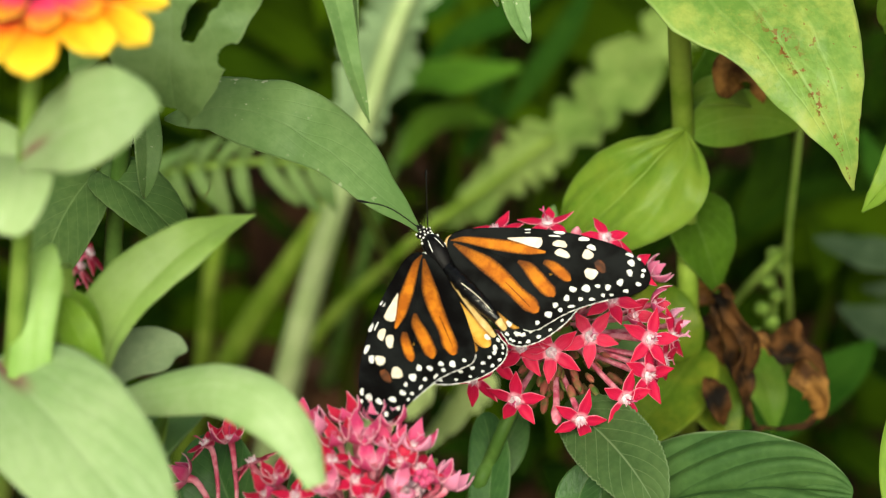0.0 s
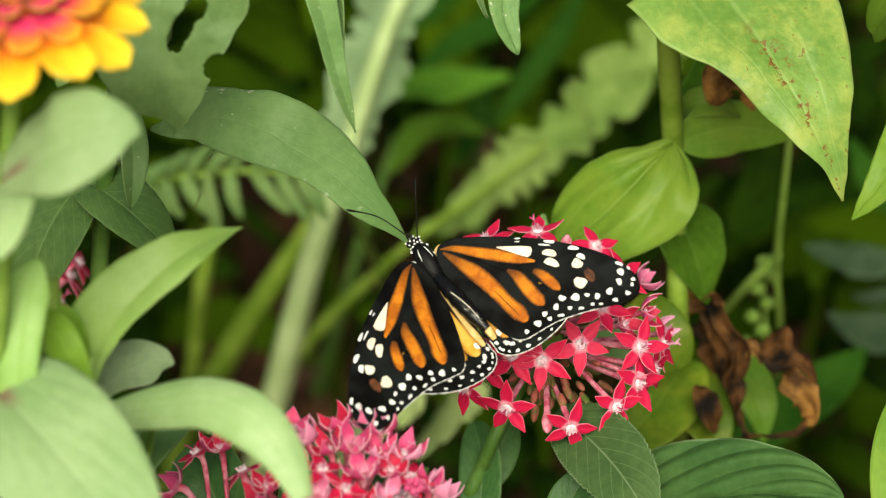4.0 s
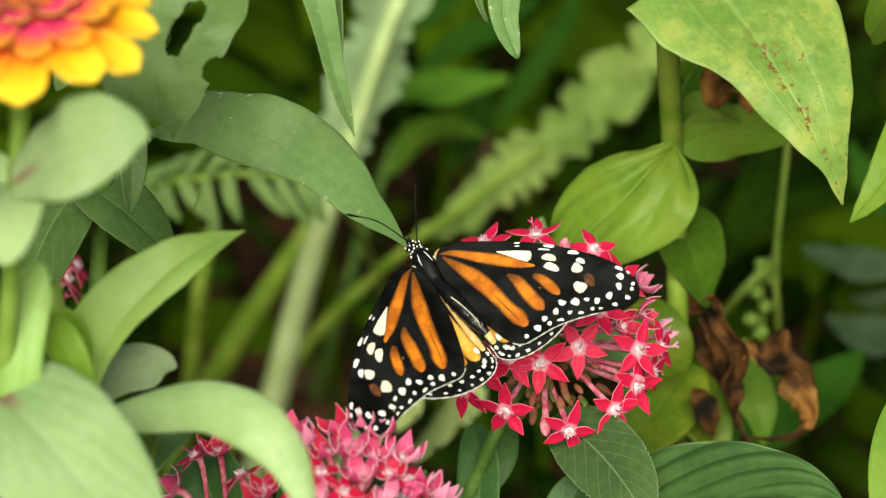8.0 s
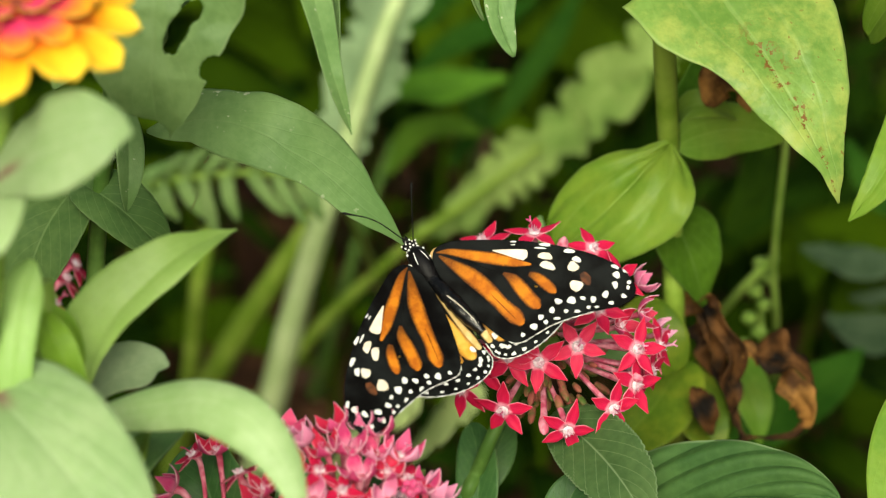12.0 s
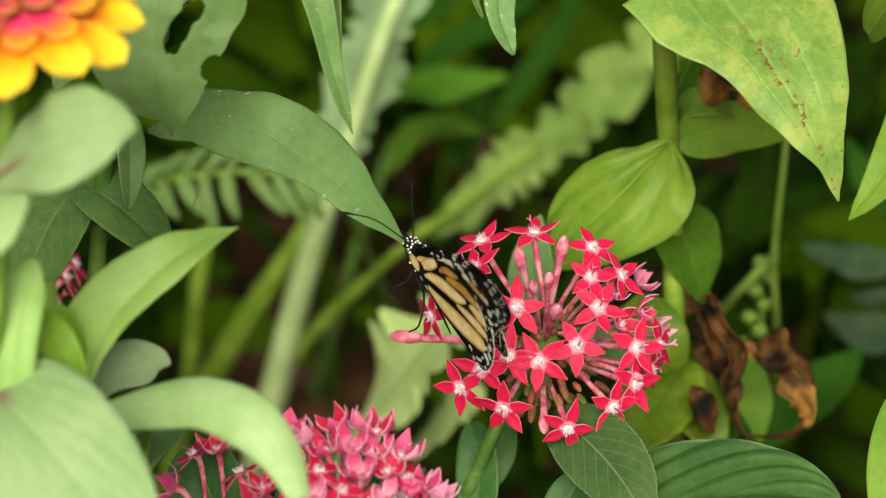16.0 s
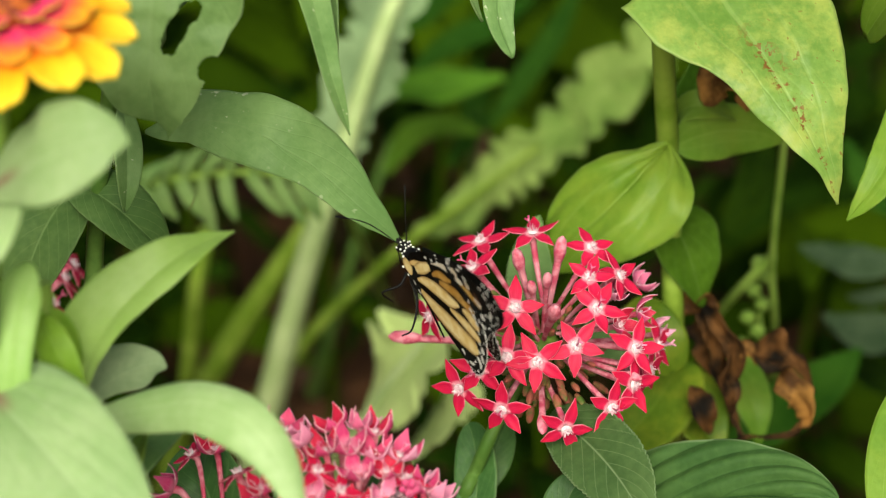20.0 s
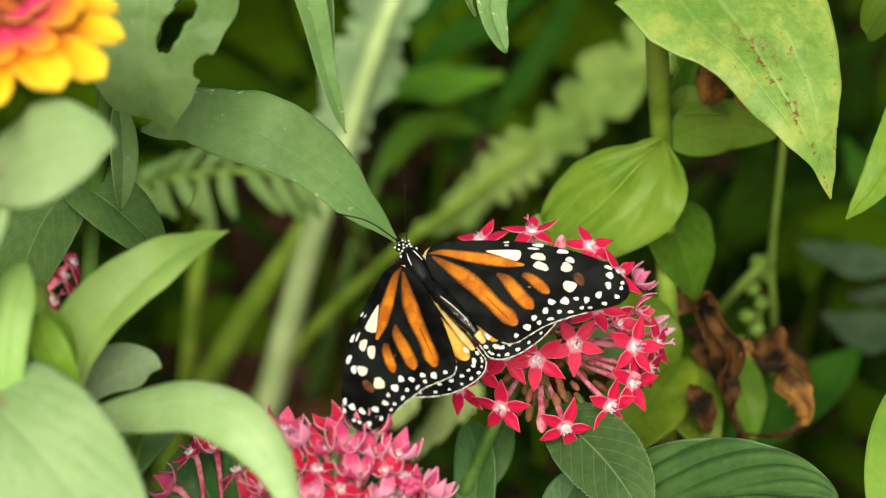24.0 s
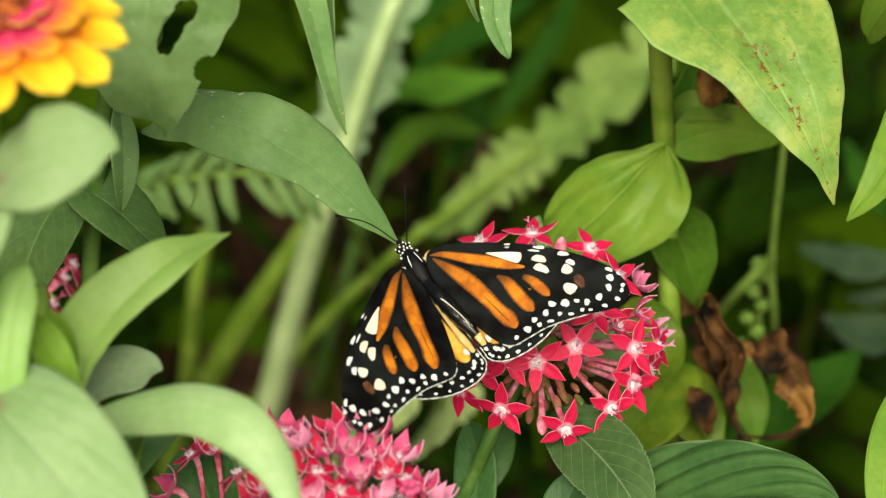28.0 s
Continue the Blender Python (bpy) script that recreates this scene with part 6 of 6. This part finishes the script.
        for face, z in ((1, -0.17), (-1, -0.45)):
            s = Shape()
            if face > 0:
                fans = (((-1.0, -9, 0.4), (-0.9, -20.8, 0.7), (-1.2, -25.6, 1.0), (-1.4, -29.3, 0.7)), ((0.9, -15, 0.2), (1.4, -21.6, 1.25), (1.7, -25.2, 1.75), (1.8, -28.6, 2.0), (1.8, -30.7, 1.4)),
                        straight(5.6, -20.5, 6.4, -31.4, 1.6, 4.2), straight(9.6, -20.0, 11.6, -32.0, 1.8, 4.0), straight(13.0, -18.4, 15.8, -30.0, 1.8, 3.4), straight(16.0, -16.4, 19.0, -25.4, 1.4, 2.2))
                for k, q in enumerate(fans):
                    s = Shape()
                    cell(s, sgn, q, z)
                    piece("yellow_cell" if k else "buff_cell", s, wing_yellow if k else wing_buff, h)
            else:
                for k, q in enumerate(UNDER_CELLS):
                    s = Shape()
                    cell(s, sgn, q, z)
                    piece("tan_cell" if k < 6 else "ochre_cell", s, wing_tan if k < 6 else wing_ochre, h)
            s = Shape()
            margin_dots(s, sgn, hind, 28, 80, z + 0.05 * face, 13, (0.95, 3.0), (0.42, 0.62), 6)
            if face < 0:
                for x, y, a, b, r in UNDER_DOTS:
                    dot(s, sgn, x, y, a, b, r, z - 0.06)
            piece("white_dots", s, wing_white, h, "white dots")
        s = Shape()
        for i in range(36, 78, 3):
            line = [(sgn * x * MM, y * MM, (camber(x, y) - 0.28) * MM) for x, y in hind[i:i + 4] + (0, -0.05)]
            s.tube(line, np.array([0.05, 0.14, 0.14, 0.05]) * MM, 5)
        piece("fringe", s, wing_white, h, "white chequered fringe")
    return t, wings, feelers


def build_hairs():
    for pts in (((-0.0641, 0.0389, 0.4827), (-0.0646, 0.0377, 0.4807), (-0.0659, 0.0365, 0.4786)), ((-0.0584, 0.0171, 0.505), (-0.0588, 0.0166, 0.5041), (-0.0595, 0.0163, 0.5035))):
        t = thing("dry_hair", pts[1], "thin dark dry hair caught among the leaves", "plant hair", "dry hairs")
        s = Shape()
        s.tube(smooth_path(pts, 8), 0.00012, 5)
        part("strand", s, dead_brown, t)


build_ground()
build_undergrowth()
build_hairs()
build_background()
spotted_plant = build_spotted_plant()
build_main_flower()
build_near_flower()
zinnia = build_zinnia()
low_plant = build_low_leaves()
tall_plant = build_upper_leaves()
butterfly, wings, feelers = build_butterfly()

# offsets in metres of what the breeze moves: seconds, x, y, z
ZINNIA_SWAY = [
    (0, -0.00034, 0.00152, 0.00263), (1, -0.00112, 0.00112, 0.00195), (2, -0.00157, 0.00084, 0.00146),
    (3, -0.00225, 0.00084, 0.00146), (3.5, -0.00225, 0.00034, 0.00058), (5.5, -0.00191, -0.00000, -0.00000),
    (6, -0.00124, 0.00017, 0.00029), (7, -0.00146, -0.00000, -0.00000), (7.5, -0.00146, -0.00006, -0.00010),
    (8, 0.00000, 0.00000, 0.00000), (8.5, -0.00090, -0.00045, -0.00078), (9, -0.00180, -0.00011, -0.00019),
    (9.5, -0.00292, -0.00011, -0.00019), (10, -0.00304, -0.00000, -0.00000), (11, -0.00315, 0.00022, 0.00039),
    (12, -0.00315, 0.00022, 0.00039), (14.5, -0.00315, 0.00045, 0.00078), (16, -0.00236, 0.00056, 0.00097),
    (17, -0.00281, 0.00056, 0.00097), (18, -0.00292, 0.00051, 0.00088), (19, -0.00337, 0.00051, 0.00088),
    (19.5, -0.00382, -0.00056, -0.00097), (20, -0.00349, -0.00067, -0.00117), (20.5, -0.00529, -0.00056, -0.00097),
    (21, -0.00585, -0.00051, -0.00088), (21.5, -0.00562, -0.00022, -0.00039), (23.5, -0.00585, -0.00079, -0.00136),
    (24, -0.00585, -0.00090, -0.00156), (24.5, -0.00562, -0.00056, -0.00097), (25, -0.00720, -0.00096, -0.00166),
    (25.5, -0.00585, -0.00056, -0.00097), (26, -0.00675, -0.00079, -0.00136), (26.5, -0.00450, -0.00073, -0.00127),
    (27, -0.00585, -0.00096, -0.00166), (28, -0.00540, -0.00107, -0.00185)]
LOW_SWAY = [
    (0, -0.00015, 0.00048, 0.00084), (1, -0.00050, 0.00036, 0.00062), (2, -0.00070, 0.00027, 0.00046),
    (3, -0.00100, 0.00027, 0.00046), (3.5, -0.00100, 0.00011, 0.00019), (5.5, -0.00085, -0.00000, -0.00000),
    (6, -0.00055, 0.00005, 0.00009), (7, -0.00065, -0.00000, -0.00000), (7.5, -0.00065, -0.00002, -0.00003),
    (8, 0.00000, 0.00000, 0.00000), (8.5, -0.00040, -0.00014, -0.00025), (9, -0.00080, -0.00004, -0.00006),
    (9.5, -0.00130, -0.00004, -0.00006), (10, -0.00135, -0.00000, -0.00000), (11, -0.00140, 0.00007, 0.00012),
    (12, -0.00140, 0.00007, 0.00012), (14.5, -0.00140, 0.00014, 0.00025), (16, -0.00105, 0.00018, 0.00031),
    (17, -0.00125, 0.00018, 0.00031), (18, -0.00130, 0.00016, 0.00028), (19, -0.00150, 0.00016, 0.00028),
    (19.5, -0.00170, -0.00018, -0.00031), (20, -0.00155, -0.00021, -0.00037), (20.5, -0.00235, -0.00018, -0.00031),
    (21, -0.00260, -0.00016, -0.00028), (21.5, -0.00250, -0.00007, -0.00012), (23.5, -0.00260, -0.00025, -0.00043),
    (24, -0.00260, -0.00029, -0.00050), (24.5, -0.00250, -0.00018, -0.00031), (25, -0.00320, -0.00030, -0.00053),
    (25.5, -0.00260, -0.00018, -0.00031), (26, -0.00300, -0.00025, -0.00043), (26.5, -0.00200, -0.00023, -0.00040),
    (27, -0.00260, -0.00030, -0.00053), (28, -0.00240, -0.00034, -0.00059)]
TALL_SWAY = [
    (0, 0.00082, 0.00021, 0.00036), (1, 0.00027, 0.00007, 0.00012), (2, 0.00041, 0.00000, 0.00000),
    (3, 0.00014, 0.00007, 0.00012), (5.5, -0.00027, 0.00007, 0.00012), (8, 0.00000, 0.00000, 0.00000),
    (10, -0.00055, 0.00007, 0.00012), (12, -0.00027, 0.00007, 0.00012), (14.5, -0.00027, -0.00000, -0.00000),
    (16, 0.00000, 0.00000, 0.00000), (18, 0.00000, 0.00007, 0.00012), (20, -0.00027, -0.00007, -0.00012),
    (21, -0.00069, 0.00007, 0.00012), (23.5, -0.00110, -0.00000, -0.00000), (25, -0.00123, 0.00007, 0.00012),
    (26.5, -0.00055, 0.00007, 0.00012), (28, -0.00110, 0.00007, 0.00012)]
SPOTTED_SWAY = [
    (0, -0.00027, 0.00054, 0.00093), (1.5, -0.00027, 0.00040, 0.00070), (3, -0.00040, 0.00013, 0.00023),
    (5.5, -0.00040, 0.00013, 0.00023), (8, 0.00000, 0.00000, 0.00000), (10, -0.00027, 0.00007, 0.00012),
    (12, -0.00054, 0.00007, 0.00012), (14.5, -0.00054, 0.00020, 0.00035), (17, -0.00067, 0.00013, 0.00023),
    (20, -0.00040, -0.00013, -0.00023), (21, -0.00148, 0.00013, 0.00023), (21.5, -0.00135, 0.00034, 0.00058),
    (23.5, -0.00175, 0.00054, 0.00093), (24, -0.00189, 0.00034, 0.00058), (25, -0.00108, -0.00007, -0.00012),
    (26, -0.00081, -0.00013, -0.00023), (27, -0.00121, -0.00000, -0.00000), (28, -0.00121, -0.00013, -0.00023)]

# seconds, how far the body has rolled to its closed stance, lift of the left and right wings from flat, forward sweep of the left and right forewings and of the hindwings, in degrees
WING_BEAT = [
    (0, 0, 16.4, 14.2, -1.3, -1.3, 0.3), (12.5, 0, 16.4, 14.2, -1.3, -1.3, 0.3), (12.9, 0, 25, 25, -2, -2, 0.5), (13.2, 0.1, 60, 62, -3.5, -3.2, 4), (13.4, 0.3, 77, 80, -2.5, -2.5, 5), (13.7, 0.6, 86.5, 102, 0.5, 0.5, 4.5),
    (14.5, 0.6, 86.5, 102, 0.5, 0.5, 4.5), (17.1, 0.6, 86.5, 102, 0.5, 0.5, 4.5), (17.2, 0.57, 86, 98, 0.3, 0.3, 4.6), (17.3, 0.5, 84, 91, -0.3, -0.3, 4.8), (17.4, 0.4, 79.5, 82, -1.8, -1.8, 5), (17.5, 0.32, 71, 73, -3.8, -3.5, 5),
    (17.6, 0.28, 63.2, 67.9, -3.7, -3.2, 4), (17.7, 0.24, 53, 58, -3.4, -3, 3), (17.8, 0.2, 42, 47, -3, -2.6, 2), (17.9, 0.18, 32, 36, -2.5, -2, 1), (18.0, 0.16, 23.8, 27.1, -2.1, -1.4, 0.5), (18.1, 0.12, 16, 24, 0, 0, 0.5),
    (18.3, 0.06, 3, 22.5, 6, 3.5, 1.5), (18.5, 0.03, -3, 22.4, 10, 4.8, 2.5), (18.7, 0.03, -3.5, 22.4, 10.5, 4.8, 2.5), (18.8, 0.05, 4, 24, 8, 4, 2), (18.9, 0.1, 36, 42, 2, 1, 3), (19.0, 0.26, 79, 81.5, -2, -2, 4.2),
    (19.2, 0.6, 86.5, 102, 0.5, 0.5, 4.5), (19.4, 0.6, 86.5, 102, 0.5, 0.5, 4.5), (20.5, 0.6, 86.5, 102, 0.5, 0.5, 4.5), (20.6, 0.58, 86, 100, 0.3, 0.3, 4.6), (20.7, 0.5, 84.5, 96, -0.2, -0.2, 4.6), (20.8, 0.26, 79, 84, -2.5, -2.5, 4.2),
    (20.9, 0.05, 69.3, 71.4, -5, -4.4, 3), (21.0, 0, 53, 51.4, -4.5, -3.5, 2), (21.1, 0, 33, 31, -2.8, -2.2, 1), (21.2, 0, 20, 19, -1.3, -1.3, 0.3), (21.5, 0, 19.5, 14.2, -2, -1.3, 0.3), (28, 0, 20, 14.2, -2, -1.3, 0.3)]

# drift of the body in its closed stance: seconds, x, y, z
DRIFT = [
    (0, -0.00460, -0.00383, 0.48867), (1.5, -0.00460, -0.00390, 0.48855), (3, -0.00474, -0.00390, 0.48855), (5.5, -0.00488, -0.00397, 0.48843),
    (8, -0.00446, -0.00411, 0.48819), (11, -0.00488, -0.00404, 0.48831), (12.5, -0.00502, -0.00411, 0.48819), (14.5, -0.00484, -0.00418, 0.48807),
    (16, -0.00497, -0.00411, 0.48819), (17.2, -0.00511, -0.00411, 0.48819),
    (17.6, -0.00516, -0.00397, 0.48843), (17.8, -0.00490, -0.00418, 0.48807), (18.0, -0.00473, -0.00444, 0.48761),
    (18.3, -0.00590, -0.00483, 0.48694), (18.5, -0.00683, -0.00512, 0.48644), (18.7, -0.00683, -0.00512, 0.48644), (19.0, -0.00590, -0.00449, 0.48753),
    (19.2, -0.00605, -0.00453, 0.48746), (20.5, -0.00633, -0.00453, 0.48746), (20.9, -0.00645, -0.00420, 0.48803), (21.0, -0.00575, -0.00458, 0.48738),
    (21.3, -0.00600, -0.00445, 0.48760), (21.5, -0.00605, -0.00439, 0.48771), (23.5, -0.00605, -0.00439, 0.48771), (28, -0.00605, -0.00439, 0.48771)]


def motions():
    for ob, table in ((zinnia, ZINNIA_SWAY), (low_plant, LOW_SWAY), (tall_plant, TALL_SWAY), (spotted_plant, SPOTTED_SWAY)):
        x, y, z = ob["spot"][:]
        walk(ob, [(t, pose(x + a, y + b, z + c)) for t, a, b, c in table])
    # the body rolls a little as the wings close, while the feelers stay where they are
    times = sorted({row[0] for row in DRIFT} | {row[0] for row in WING_BEAT})
    stance, feel = [], []
    for t in times:
        x, y, z = (np.interp(t, [row[0] for row in DRIFT], [row[k] for row in DRIFT]) for k in (1, 2, 3))
        f = np.interp(t, [row[0] for row in WING_BEAT], [row[1] for row in WING_BEAT])
        g = 1 - f
        closed = pose(x, y, z, 29.30, -4.10, 33.96)
        m = pose(x - 0.00059 * g, y - 0.00036 * g, z - 0.00062 * g, 29.30 - 4.32 * g, -4.10 - 12.0 * g, 33.96 - 8.55 * g)
        stance.append((t, m))
        feel.append((t, m.inverted() @ closed))
    walk(butterfly, stance)
    for feeler in feelers:
        walk(feeler, feel)
    for (kind, sgn), wing in wings.items():
        rows = []
        for t, roll, left, right, sweep_left, sweep_right, back in WING_BEAT:
            hinge = Matrix.Translation((sgn * 0.0026, 0, 0.0012 if kind == "fore" else 0.0006))
            lift = right if sgn > 0 else left
            if kind == "hind":
                lift -= 13 * math.sin(math.pi * min(1, max(0, (lift - 16) / 70)))
            turn = Matrix.Rotation(radians(-sgn * lift), 4, "Y")
            sweep = sweep_right if sgn > 0 else sweep_left
            swing = Matrix.Rotation(radians(sgn * sweep if kind == "fore" else sgn * back + 3.8 * (1 - roll)), 4, "Z")
            rows.append((t, hinge @ turn @ swing))
        walk(wing, rows)


motions()
